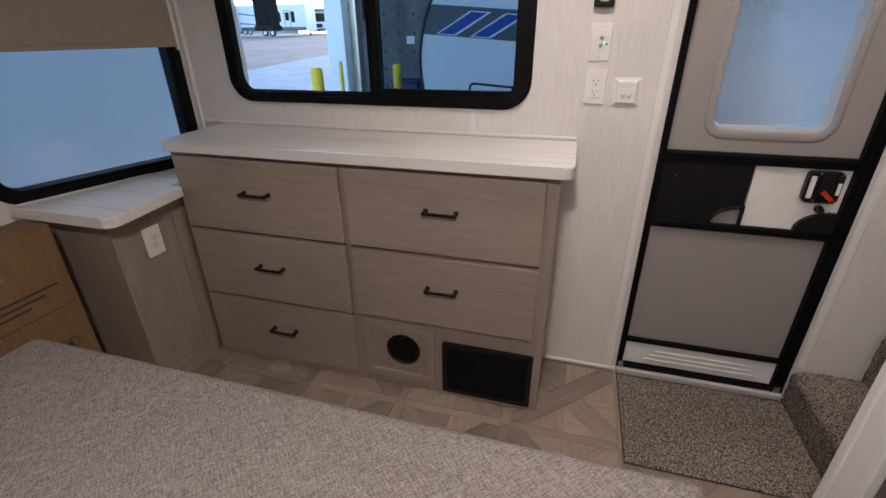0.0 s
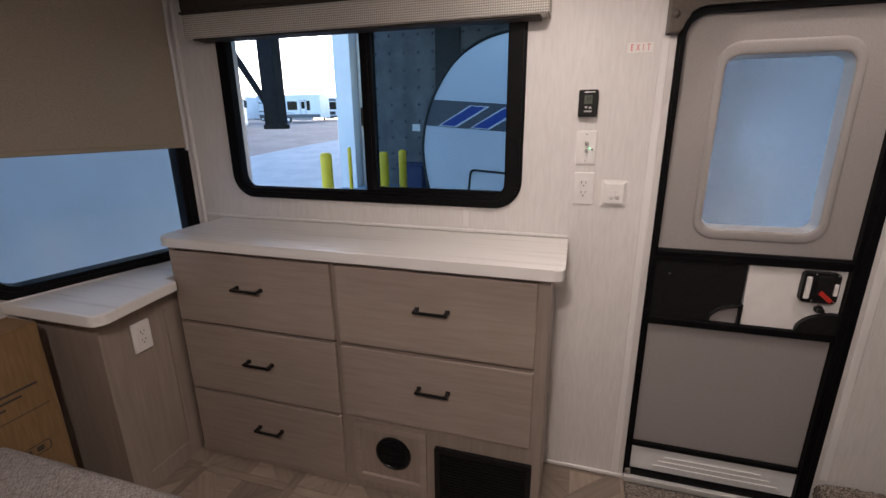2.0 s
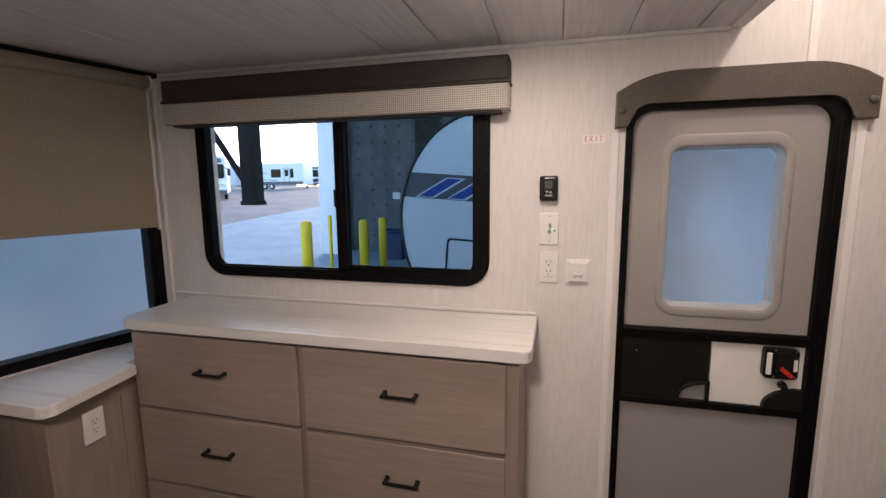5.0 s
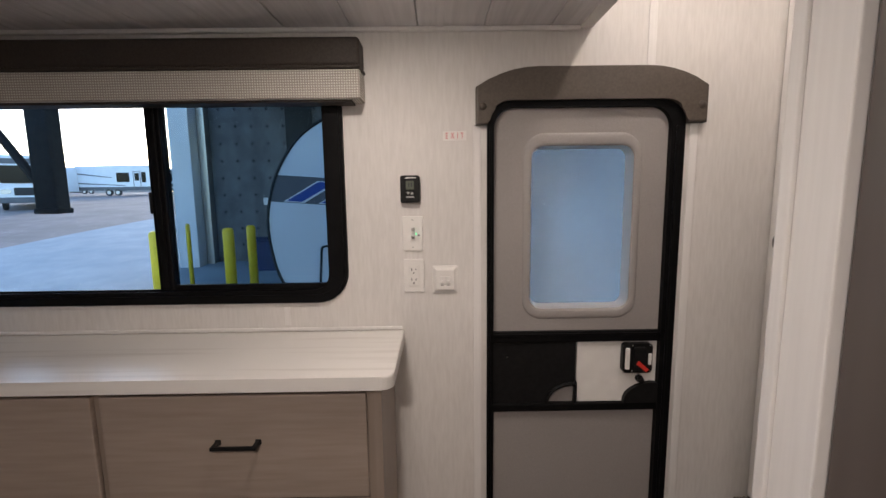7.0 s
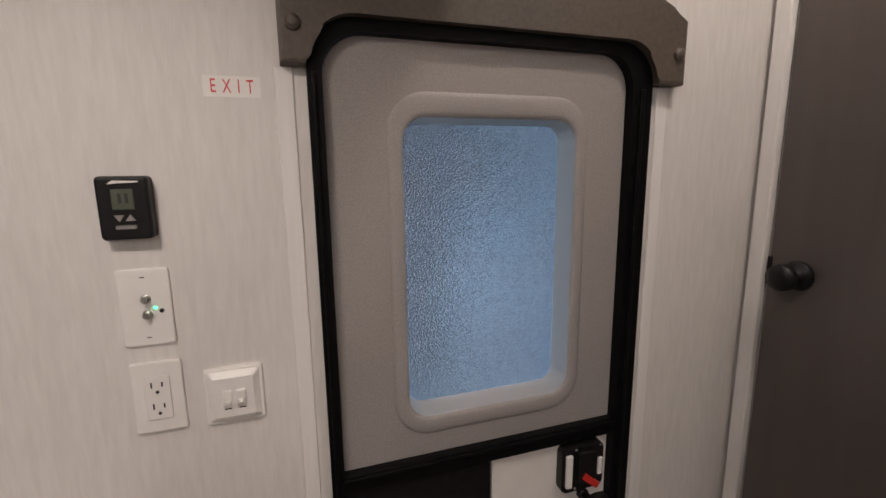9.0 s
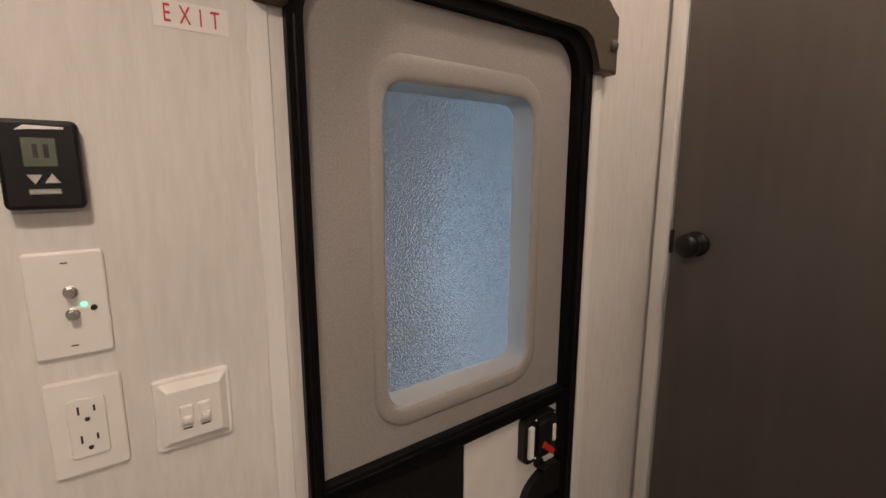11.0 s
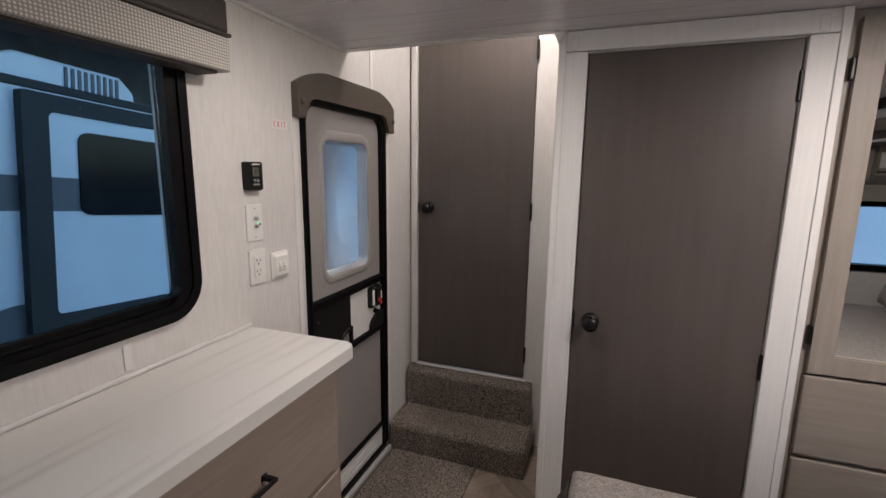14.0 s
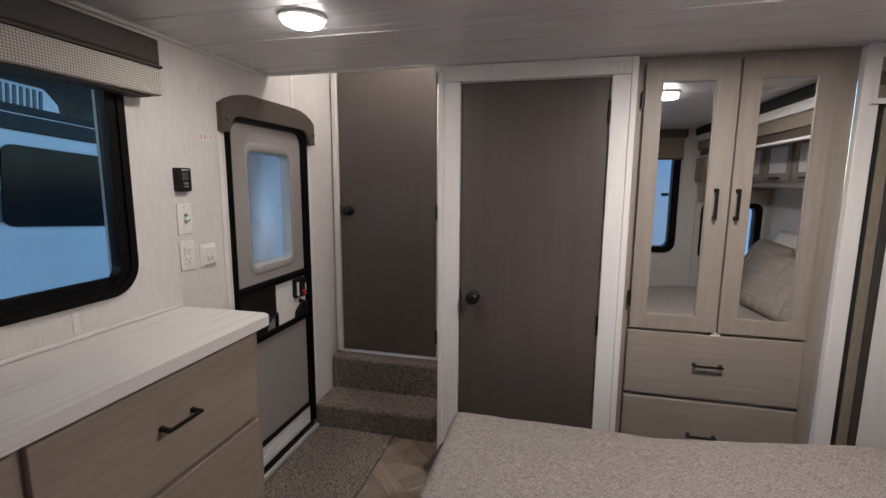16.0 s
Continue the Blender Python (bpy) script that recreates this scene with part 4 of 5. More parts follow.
# ---- inner doors ----
def knob(parent, at, out):
    """A round black knob on a rose, facing out along x (-1)."""
    k = part("knob", turned(bmesh.new(), [(0.031, 0.0), (0.031, -0.006), (0.026, -0.010), (0.012, -0.013), (0.011, -0.030), (0.024, -0.036), (0.029, -0.046), (0.026, -0.058), (0.012, -0.063), (0.0008, -0.0635)], at, "x", 24), BLACK, parent, "round black knob", smooth=True)
    part("strike", block(at[0] - 0.004, at[0] + 0.002, at[1] + 0.055, at[1] + 0.062, at[2] - 0.03, at[2] + 0.03), BLACK, parent)
    return k


def inner_door():
    d = thing("door_2", "closed dark taupe flat door with white casing", "door", (EX, 0.575, 0.0), kind="structure")
    lf = part("leaf", block(EX - 0.006, EX + 0.030, 0.272, 0.877, 0.012, 1.890, bevel=0.002), DOORWOOD, d)
    knob(lf, (EX - 0.006, 0.815, 0.952), -1)
    for z in (1.755, 0.86, 0.12):
        part("hinge", block(EX - 0.014, EX - 0.004, 0.264, 0.276, z - 0.045, z + 0.045, bevel=0.003), BLACK, d, "black hinge")
    for nm, b in (("casing", (0.882, 0.980, 0.0, 1.895)), ("casing", (0.171, 0.267, 0.0, 1.895)), ("head_casing", (0.171, 0.980, 1.897, 1.963))):
        c = part(nm, block(EX - 0.020, EX, b[0], b[1], b[2], b[3], bevel=0.003), TRIM, d, "plain white casing")
    for a in (0.966, 0.185):
        part("casing_edge", block(EX - 0.026, EX - 0.018, a - 0.012, a + 0.012, 0.0, 1.962, bevel=0.003), TRIM, d)
    for a in (0.925, 0.235):
        part("corner_block", block(EX - 0.023, EX - 0.019, a - 0.012, a + 0.012, 1.900, 1.945, bevel=0.002, seg=1), TRIM, d)


def upper_door():
    d = thing("door_3", "closed dark taupe flat door above the steps", "door", (1.285, 1.46, 0.38), kind="structure")
    lf = part("leaf", block(1.276, 1.31, 1.153, 1.769, 0.388, 2.296, bevel=0.002), DOORWOOD, d)
    knob(lf, (1.276, 1.708, 1.292), -1)
    for z in (2.07, 1.29, 0.52):
        part("hinge", block(1.268, 1.278, 1.143, 1.155, z - 0.045, z + 0.045, bevel=0.003), BLACK, d, "black hinge")
    part("sill_strip", block(1.268, 1.30, 1.14, 1.775, 0.369, 0.376, bevel=0.002), TRIM, d, "thin white strip under the door")


inner_door()
upper_door()
solid("trim_step_corner", plate(bmesh.new(), [(0.955, 1.964), (1.0, 1.964), (0.982, 1.930), (0.972, 1.93)], 0.640, 0.662, "x"), TRIM, "small white corner piece under the ceiling edge", "trim")


# ---- carpeted steps and mat ----
def pile(bm, amp, seed):
    """Lift and shift the vertices a little, like cut pile."""
    rnd = random.Random(seed)
    for v in bm.verts:
        v.co += Vector((rnd.uniform(-1, 1), rnd.uniform(-1, 1), rnd.uniform(-1, 1))) * amp
    return bm


def step_mesh(x0, x1, y0, y1, z0, z1, seed):
    """A carpeted step: rounded nose, dense enough to be tufted."""
    r, prof = 0.028, []
    n = 14
    for k in range(n):
        prof.append((x0, z0 + (z1 - r - z0) * k / n))
    for k in range(7):
        a = radians(180 - 90 * k / 6)
        prof.append((x0 + r + r * math.cos(a), z1 - r + r * math.sin(a)))
    for k in range(1, 25):
        prof.append((x0 + r + (x1 - x0 - r) * k / 24, z1))
    bm = bmesh.new()
    ny = 80
    rows = [[bm.verts.new((px, y0 + (y1 - y0) * j / ny, pz)) for px, pz in prof] for j in range(ny + 1)]
    for a, b in zip(rows, rows[1:]):
        for k in range(len(prof) - 1):
            bm.faces.new((a[k], a[k + 1], b[k + 1], b[k]))
    pile(bm, 0.0030, seed)
    lo = [bm.verts.new((x1, y, z0)) for y in (y0, y1)]
    bm.faces.new([*rows[0], lo[0]])
    bm.faces.new([*rows[-1][::-1], lo[1]][::-1])
    return bm


st = thing("carpeted_steps", "two steps covered in grey-brown carpet", "stairs", (1.12, 1.45, 0.0), kind="structure")
part("step", step_mesh(0.975, 1.225, 1.082, 1.806, 0.0, 0.155, 3), CARPET, st, smooth=True)
part("step", step_mesh(1.197, 1.284, 1.100, 1.808, 0.0, 0.366, 4), CARPET, st, smooth=True)


def tufted_mat():
    m = thing("carpet_mat", "grey-brown carpet mat in front of the entry door", "mat", (0.64, 1.56, 0.0))
    bm = bmesh.new()
    x0, x1, y0, y1, nx, ny = 0.338, 0.970, 1.320, 1.788, 170, 124
    rnd = random.Random(5)
    rows = []
    for i in range(nx + 1):
        row = []
        for j in range(ny + 1):
            edge = min(i, nx - i, j, ny - j)
            z = 0.010 + (0.0060 * rnd.random() if edge > 1 else -0.003 * (2 - edge))
            row.append(bm.verts.new((x0 + (x1 - x0) * i / nx + rnd.uniform(-1, 1) * 0.0012, y0 + (y1 - y0) * j / ny + rnd.uniform(-1, 1) * 0.0012, z)))
        rows.append(row)
    for a, b in zip(rows, rows[1:]):
        for j in range(ny):
            bm.faces.new((a[j], b[j], b[j + 1], a[j + 1]))
    part("carpet_top", bm, CARPET, m, smooth=True)
    part("backing", block(x0, x1, y0, y1, 0.0005, 0.006), RUBBER, m)


tufted_mat()


# ---- bed ----
def fold(a, lo, hi, r):
    """Wrap a coordinate over a rounded edge: the place along the axis and the drop below the top."""
    for edge, sign in ((lo, 1), (hi, -1)):
        s = (edge + sign * r - a) * sign
        if s > 0:
            if s < r * math.pi / 2:
                return edge + sign * (r - r * math.sin(s / r)), r * (1 - math.cos(s / r))
            return edge, r + s - r * math.pi / 2
    return a, 0.0


BX0, BX1, BY0, BY1, BZ = -1.450, 0.372, -1.30, 0.832, 0.553


def bed():
    b = thing("bed", "made bed with light grey-beige textured bedspread", "bed", (-0.55, -0.25, 0.0))
    bm = bmesh.new()
    nx, ny, hang, r = 150, 170, 0.085, 0.032
    rows = []
    for i in range(nx + 1):
        a = BX0 - hang + (BX1 - BX0 + 2 * hang) * i / nx
        x, dx = fold(a, BX0, BX1, r)
        row = []
        for j in range(ny + 1):
            y, dy = fold(BY0 + 0.02 + (BY1 - BY0 + hang - 0.02) * j / ny, BY0 - 1, BY1, r)
            rise = 0.06 * min(1.0, max(0.0, (0.05 - y) / 0.6))
            z = BZ + rise - max(dx, dy) - 0.35 * min(dx, dy)
            w = noise.noise(Vector((x * 3, y * 3, 0.3))) * 0.004 + noise.noise(Vector((x * 16, y * 16, 1.7))) * 0.0025
            flat = 1.0 if dx + dy < 0.01 else 0.3
            out = 0.006 * noise.noise(Vector((x * 9, y * 9, z * 9))) * (dx + dy > 0.02)
            row.append(bm.verts.new((x + out * (dx > dy), y + out * (dy >= dx), z + w * flat)))
        rows.append(row)
    for p, q in zip(rows, rows[1:]):
        for j in range(ny):
            bm.faces.new((p[j], q[j], q[j + 1], p[j + 1]))
    part("bedspread", bm, BEDSPREAD, b, smooth=True)
    sk = block(BX0 + 0.004, BX1 + 0.012, BY0 + 0.02, BY1 + 0.004, 0.20, 0.512, bevel=0.05, seg=4)
    part("mattress", sk, SKIRT, b, "darker grey quilted mattress side")
    for k in range(3):
        z = 0.27 + 0.080 * k
        o = outline(BX0 + 0.001, BX1 + 0.015, BY0 + 0.02, BY1 + 0.007, 0.05, 4)
        part("quilt_ridge", ring(bmesh.new(), o, outline(BX0 + 0.02, BX1 - 0.01, BY0 + 0.04, BY1 - 0.02, 0.04, 4), z, z + 0.012, "z"), SKIRT, b)
    # loose quilted corner that hangs at the foot
    bm = bmesh.new()
    rows = []
    for i in range(25):
        s = i / 24
        if s < 0.55:
            x, y, ox, oy = 0.06 + (BX1 + 0.012 - 0.06) * s / 0.55, BY1 + 0.006, 0.0, 1.0
        else:
            x, y, ox, oy = BX1 + 0.014, BY1 + 0.006 - 0.30 * (s - 0.55) / 0.45, 1.0, 0.0
        peak = math.exp(-((s - 0.53) / 0.15) ** 2)
        row = []
        for j in range(13):
            v = j / 12
            off = v ** 1.3 * (0.012 + 0.125 * peak) + 0.004 * math.sin(v * 26)
            k = 0.7 * peak
            row.append(bm.verts.new((x + off * (ox + k * oy * 0.3), y + off * (oy + k * ox), 0.500 - v * (0.15 + 0.10 * peak))))
        rows.append(row)
    for p0, p1 in zip(rows, rows[1:]):
        for j in range(12):
            bm.faces.new((p0[j], p1[j], p1[j + 1], p0[j + 1]))
    bmesh.ops.solidify(bm, geom=bm.faces[:], thickness=0.008)
    part("hanging_quilt", bm, SKIRT, b, "grey-brown quilted corner hanging down", smooth=True)
    part("bed_base", block(BX0 + 0.05, BX1 - 0.06, BY0 + 0.02, BY1 - 0.07, 0.0, 0.22, bevel=0.004), WOOD, b)


bed()


def pillow(x, y, z, rx, rz, material, label, w=0.66, h=0.45, t=0.15):
    p = thing("pillow", label, "pillow", (x, y, z), group="pillows on the bed")
    bm = bmesh.new()
    n = 18
    for side in (1, -1):
        rows = []
        for i in range(n + 1):
            u = -1 + 2 * i / n
            row = []
            for j in range(n + 1):
                v = -1 + 2 * j / n
                puff = ((1 - u ** 4) * (1 - v ** 4)) ** 0.5
                pin = 1 - 0.07 * (abs(u) ** 3) * (1 - v * v) - 0.0
                row.append(bm.verts.new((u * w / 2 * (1 - 0.05 * (1 - v * v)), v * h / 2 * pin, side * (t / 2 * puff + 0.004 * noise.noise(Vector((u * 4, v * 4, side)))))))
            rows.append(row)
        for a, b in zip(rows, rows[1:]):
            for j in range(n):
                bm.faces.new((a[j], b[j], b[j + 1], a[j + 1]))
    bmesh.ops.remove_doubles(bm, verts=bm.verts[:], dist=0.003)
    bm.transform(pose(0, 0, 0, rx, 0, rz) )
    part("cushion", bm, material, p, local=True, smooth=True)
    if material is PILLOW:
        for k in range(-2, 3):
            bm = bmesh.new()
            pts = []
            for i in range(15):
                v = -0.93 + 1.86 * i / 14
                u = 2 * (k * 0.115) / w
                pts.append((k * 0.115, v * h / 2, -t / 2 * ((1 - u ** 4) * (1 - v ** 4)) ** 0.5 - 0.003))
            tube(bm, pts, 0.0017, 5)
            bm.transform(pose(0, 0, 0, rx, 0, rz))
            part("piping", bm, LINE, p, "pale line", local=True)
        for k in (-1, 0, 1):
            bm = bmesh.new()
            v = 2 * (k * 0.125) / h
            pts = []
            for i in range(19):
                u = -0.93 + 1.86 * i / 18
                pts.append((u * w / 2 * (1 - 0.05 * (1 - v * v)), k * 0.125, -t / 2 * ((1 - u ** 4) * (1 - v ** 4)) ** 0.5 - 0.003))
            tube(bm, pts, 0.0017, 5)
            bm.transform(pose(0, 0, 0, rx, 0, rz))
            part("piping", bm, LINE, p, "pale line", local=True)
    return p


pillow(-1.05, -1.23, 0.86, 104, 0, SHEET, "white pillow leaning at the bed head", h=0.52)
pillow(-1.17, -1.09, 0.83, 114, 6, PILLOW, "grey pillow with pale check lines")
pillow(-0.40, -1.23, 0.86, 104, 0, SHEET, "white pillow leaning at the bed head", h=0.52)
pillow(-0.62, -1.01, 0.80, 122, -6, PILLOW, "grey pillow with pale check lines")


# ---- wardrobe ----
WF = 0.700


def wardrobe():
    w = thing("wardrobe", "pale taupe built-in wardrobe with two mirror doors and drawers", "wardrobe", (0.95, -0.21, 0.0))
    part("body", block(WF, 1.25, -0.583, 0.165, 0.0, CZ - 0.002), WOOD_P, w)
    for y0, y1, m0, m1, hy, lab in ((-0.190, 0.138, -0.118, 0.078, -0.147, "mirror door"), (-0.512, -0.202, -0.458, -0.266, -0.224, "mirror door")):
        dr = part("door", ring(bmesh.new(), outline(y0, y1, 0.862, 1.938, 0.0, 1), outline(m0, m1, 0.920, 1.868, 0.0, 1), WF - 0.022, WF - 0.002, "x"), WOOD_P, w, lab)
        part("mirror", block(WF - 0.011, WF - 0.007, m0 - 0.004, m1 + 0.004, 0.916, 1.872), MIRROR, dr, "clear mirror")
        part("mirror_bead", ring(bmesh.new(), outline(m0, m1, 0.920, 1.868, 0.0, 1), outline(m0 + 0.005, m1 - 0.005, 0.925, 1.863, 0.0, 1), WF - 0.018, WF - 0.010, "x"), WOOD_P, dr)
        bar_pull(dr, (WF - 0.022, hy, 1.388), 0.120, (0, 0, 1), (-1, 0, 0), depth=0.022)
    for z in (1.80, 0.985):
        part("hinge", block(WF - 0.020, WF - 0.002, 0.139, 0.150, z - 0.032, z + 0.032, bevel=0.003), BLACK, w)
    for z0, z1 in ((0.570, 0.848), (0.255, 0.552), (0.06, 0.24)):
        dr = part("drawer_front", block(WF - 0.020, WF, -0.516, 0.142, z0, z1, bevel=0.003), WOOD_PH, w)
        if z0 > 0.2:
            bar_pull(dr, (WF - 0.020, -0.175, z0 + 0.148), 0.110, (0, 1, 0), (-1, 0, 0), depth=0.022)
    part("latch", block(WF - 0.016, WF, -0.215, -0.180, 0.846, 0.858, bevel=0.002), WHITEP, w, "small white catch")


wardrobe()
solid("trim_slide", block(0.672, 0.705, -0.643, -0.585, 0.0, CZ, bevel=0.004), TRIM, "white upright edge trim of the slide-out", "trim")
for k, (a, b, m) in enumerate(((-0.675, -0.645, RUBBER), (-0.714, -0.677, STRIPE_L), (-0.744, -0.716, STRIPE_D))):
    solid("trim_seal_%d" % (k + 1), block(0.700, 0.72, a, b, 0.0, CZ, bevel=0.004), m, "upright %s seal strip of the slide-out" % ("black rubber" if m is RUBBER else "striped"), "trim")
sv = thing("side_valance", "white-framed woven valance on the slide-out wall", "valance", (0.69, -0.95, 1.76))
part("frame", ring(bmesh.new(), outline(-1.25, -0.610, 1.755, 1.93, 0.0, 1), outline(-1.23, -0.626, 1.773, 1.915, 0.0, 1), 0.655, 0.671, "x"), TRIM, sv)
for k, m in enumerate((STRIPE_L, HOOD, STRIPE_L)):
    part("band", block(0.660, 0.671, -1.23, -0.626, 1.773 + 0.047 * k, 1.8195 + 0.047 * k, bevel=0.003), m, sv)

# ---- slide-out header and overhead cabinets, seen in the mirrors ----
hd = thing("slide_header", "layered header over the slide-out opening", "trim", (-0.6, -0.80, 1.70), kind="structure")
for k, (z0, z1, y, m) in enumerate(((1.90, 1.963, -0.74, RUBBER), (1.845, 1.90, -0.75, TRIM), (1.77, 1.845, -0.77, STRIPE_L), (1.72, 1.77, -0.79, HOOD), (1.705, 1.72, -0.78, TRIM))):
    part("band", block(-1.84, 0.66, y - 0.03, y, z0, z1, bevel=0.004), m, hd)


def overhead(x0, x1):
    c = thing("overhead_cabinet", "pale taupe overhead cabinet with glazed door", "cabinet", ((x0 + x1) / 2, -1.2, 1.478), group="cabinets over the bed")
    part("body", block(x0, x1, -1.358, -1.06, 1.478, 1.80), WOOD_P, c)
    dr = part("door", ring(bmesh.new(), outline(x0 + 0.015, x1 - 0.015, 1.495, 1.785, 0.0, 1), outline(x0 + 0.065, x1 - 0.065, 1.55, 1.73, 0.0, 1), -1.06, -1.042), WOOD_P, c)
    part("door_panel", block(x0 + 0.06, x1 - 0.06, -1.056, -1.050, 1.55, 1.73), WHITEM, dr)
    bar_pull(dr, ((x0 + x1) / 2, -1.042, 1.515), 0.10, (1, 0, 0), (0, 1, 0))


for k in range(5):
    overhead(-1.58 + 0.41 * k, -1.58 + 0.41 * k + 0.40)


def end_cabinet(y0, y1):
    c = thing("overhead_cabinet", "pale taupe cabinet above the small window, glazed door", "cabinet", (-1.72, (y0 + y1) / 2, 1.49), group="cabinets over the bed")
    part("body", block(-1.838, -1.63, y0, y1, 1.49, 1.70), WOOD_P, c)
    m = min(0.045, (y1 - y0) * 0.25)
    dr = part("door", ring(bmesh.new(), outline(y0 + 0.008, y1 - 0.008, 1.498, 1.692, 0.0, 1), outline(y0 + m, y1 - m, 1.545, 1.655, 0.0, 1), -1.612, -1.63, "x"), WOOD_P, c)
    part("door_panel", block(-1.626, -1.621, y0 + m - 0.004, y1 - m + 0.004, 1.541, 1.659), WHITEM, dr)
    bar_pull(dr, (-1.612, (y0 + y1) / 2, 1.518), 0.07, (0, 1, 0), (1, 0, 0), depth=0.022)


end_cabinet(-0.93, -0.765)
end_cabinet(-1.038, -0.935)
ls = thing("wall_shelf", "pale taupe shelf board under the overhead cabinets", "shelf", (-0.6, -1.2, 1.45))
part("board", block(-1.60, 0.66, -1.358, -1.035, 1.450, 1.477, bevel=0.004), WOOD_PH, ls)
hv = thing("head_valance", "woven valance over the small window", "valance", (-1.80, -1.08, 1.31))
part("band", block(-1.84, -1.74, -1.355, -0.80, 1.31, 1.43, bevel=0.005), WEAVE, hv)
bs = thing("roller_shade", "taupe fabric shade rolled up over the bedside window", "shade", (-1.81, -0.26, 1.70))
part("cloth", block(-1.860, -1.853, -0.66, 0.14, 1.705, 1.90), SHADEM, bs)
part("cassette", block(-1.880, -1.820, -0.68, 0.16, 1.885, 1.955, bevel=0.008), HOOD, bs)
part("hem_bar", block(-1.865, -1.848, -0.66, 0.14, 1.690, 1.707, bevel=0.003), HOOD, bs)


# ---- ceiling lamps ----
def ceiling_lamp(x, y, z):
    l = thing("ceiling_lamp", "round white ceiling lamp, switched on", "lamp", (x, y, z), group="ceiling lamps")
    part("base_ring", turned(bmesh.new(), [(0.074, 0.0), (0.074, -0.008), (0.066, -0.012), (0.0, -0.012)], (x, y, z), "z", 36), WHITEP, l)
    part("diffuser", turned(bmesh.new(), [(0.064, -0.012), (0.060, -0.020), (0.045, -0.026), (0.02, -0.028), (0.0008, -0.0285)], (x, y, z), "z", 36), LENS, l, "glowing domed lens", smooth=True)


ceiling_lamp(0.005, 1.245, CZ)
ceiling_lamp(-0.07, -0.10, CZ)
ceiling_lamp(0.95, 1.26, 2.50)


# ---- cardboard box ----
def carton():
    c = thing("cardboard_box", "closed brown cardboard carton standing on the floor", "box", (-1.69, 0.80, 0.0))
    part("case", block(-1.775, -1.630, 0.50, 1.085, 0.0, 0.785, bevel=0.004), CARD, c)
    part("flap", block(-1.74, -1.626, 0.505, 1.080, 0.783, 0.789, bevel=0.001, seg=1), CARD, c)
    part("tape", block(-1.632, -1.6285, 0.78, 0.90, 0.66, 0.785), TAPE, c, "brown packing tape")
    part("tape", block(-1.70, -1.625, 0.78, 0.90, 0.787, 0.7905), TAPE, c)
    for k in range(3):
        part("print_line", block(-1.6305, -1.6293, 0.66, 1.04 - 0.05 * k, 0.580 - 0.022 * k, 0.588 - 0.022 * k), INK, c)
    part("print_line", block(-1.6305, -1.6293, 0.52, 1.06, 0.495, 0.4975), INK, c)
    part("print_box", ring(bmesh.new(), outline(0.86, 1.03, 0.33, 0.37, 0.01, 3), outline(0.863, 1.027, 0.333, 0.367, 0.008, 3), -1.6305, -1.6293, "x"), INK, c)
    for k in range(4):
        part("print_mark", block(-1.6305, -1.6293, 0.875 + 0.037 * k, 0.897 + 0.037 * k, 0.340, 0.36), INK, c)


carton()


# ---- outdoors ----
# ground in two tones: shade painted blue-grey, sunlight painted tan
SHADED_CONCRETE = mat("shaded_concrete", (0.20, 0.265, 0.30), (0.25, 0.315, 0.35), 0.85, scale=(0.9, 0.9, 0.9), detail=8, bump=0.2, stain=0.06)
SUNLIT_YARD = mat("sunlit_yard", (0.14, 0.125, 0.12), (0.19, 0.17, 0.165), 0.9, scale=(0.5, 0.5, 0.5), detail=8, bump=0.2, stain=0.12)
BAYWALL = mat("bay_wall_grey", (0.095, 0.098, 0.10), (0.15, 0.153, 0.155), 0.75, scale=(2, 2, 1), stain=0.12, bump=0.1)
PINM = mat("insulation_pin", (0.02, 0.02, 0.022), rough=0.6)
YELLOW = mat("yellow_paint", (0.80, 0.56, 0.02), (0.86, 0.62, 0.04), 0.5, scale=(6, 6, 6), stain=0.06)
GELCOAT = mat("white_gelcoat", (0.72, 0.73, 0.74), (0.78, 0.79, 0.80), 0.28, scale=(0.6, 0.6, 0.6), stain=0.03)
BANDGREY = mat("grey_band", (0.085, 0.09, 0.10), (0.11, 0.115, 0.125), 0.4, scale=(2, 2, 2))
BLUESTRIPE = mat("blue_stripe", (0.02, 0.06, 0.30), (0.03, 0.08, 0.36), 0.35, scale=(3, 3, 3))
DARKGLASS = mat("dark_window", (0.008, 0.009, 0.010), rough=0.12, spec=0.15)
TYRE = mat("tyre_rubber", (0.015, 0.015, 0.016), (0.022, 0.022, 0.022), 0.8, scale=(20, 20, 20))
RIM = mat("wheel_rim", (0.5, 0.5, 0.5), (0.6, 0.6, 0.6), 0.35, 0.8, scale=(10, 10, 10))
BUILDING = mat("far_building", (0.34, 0.31, 0.29), (0.44, 0.41, 0.38), 0.9, scale=(0.3, 0.3, 0.3), stain=0.1)
BLUEBIN = mat("blue_plastic", (0.008, 0.022, 0.085), (0.012, 0.03, 0.11), 0.5, scale=(5, 5, 5))
GZ = -0.75



def yard_z(y):
    """The yard is flat at the bay and climbs gently beyond it."""
    return GZ + 2.05 * (1 - math.exp(-max(0.0, y - 10) / 18))


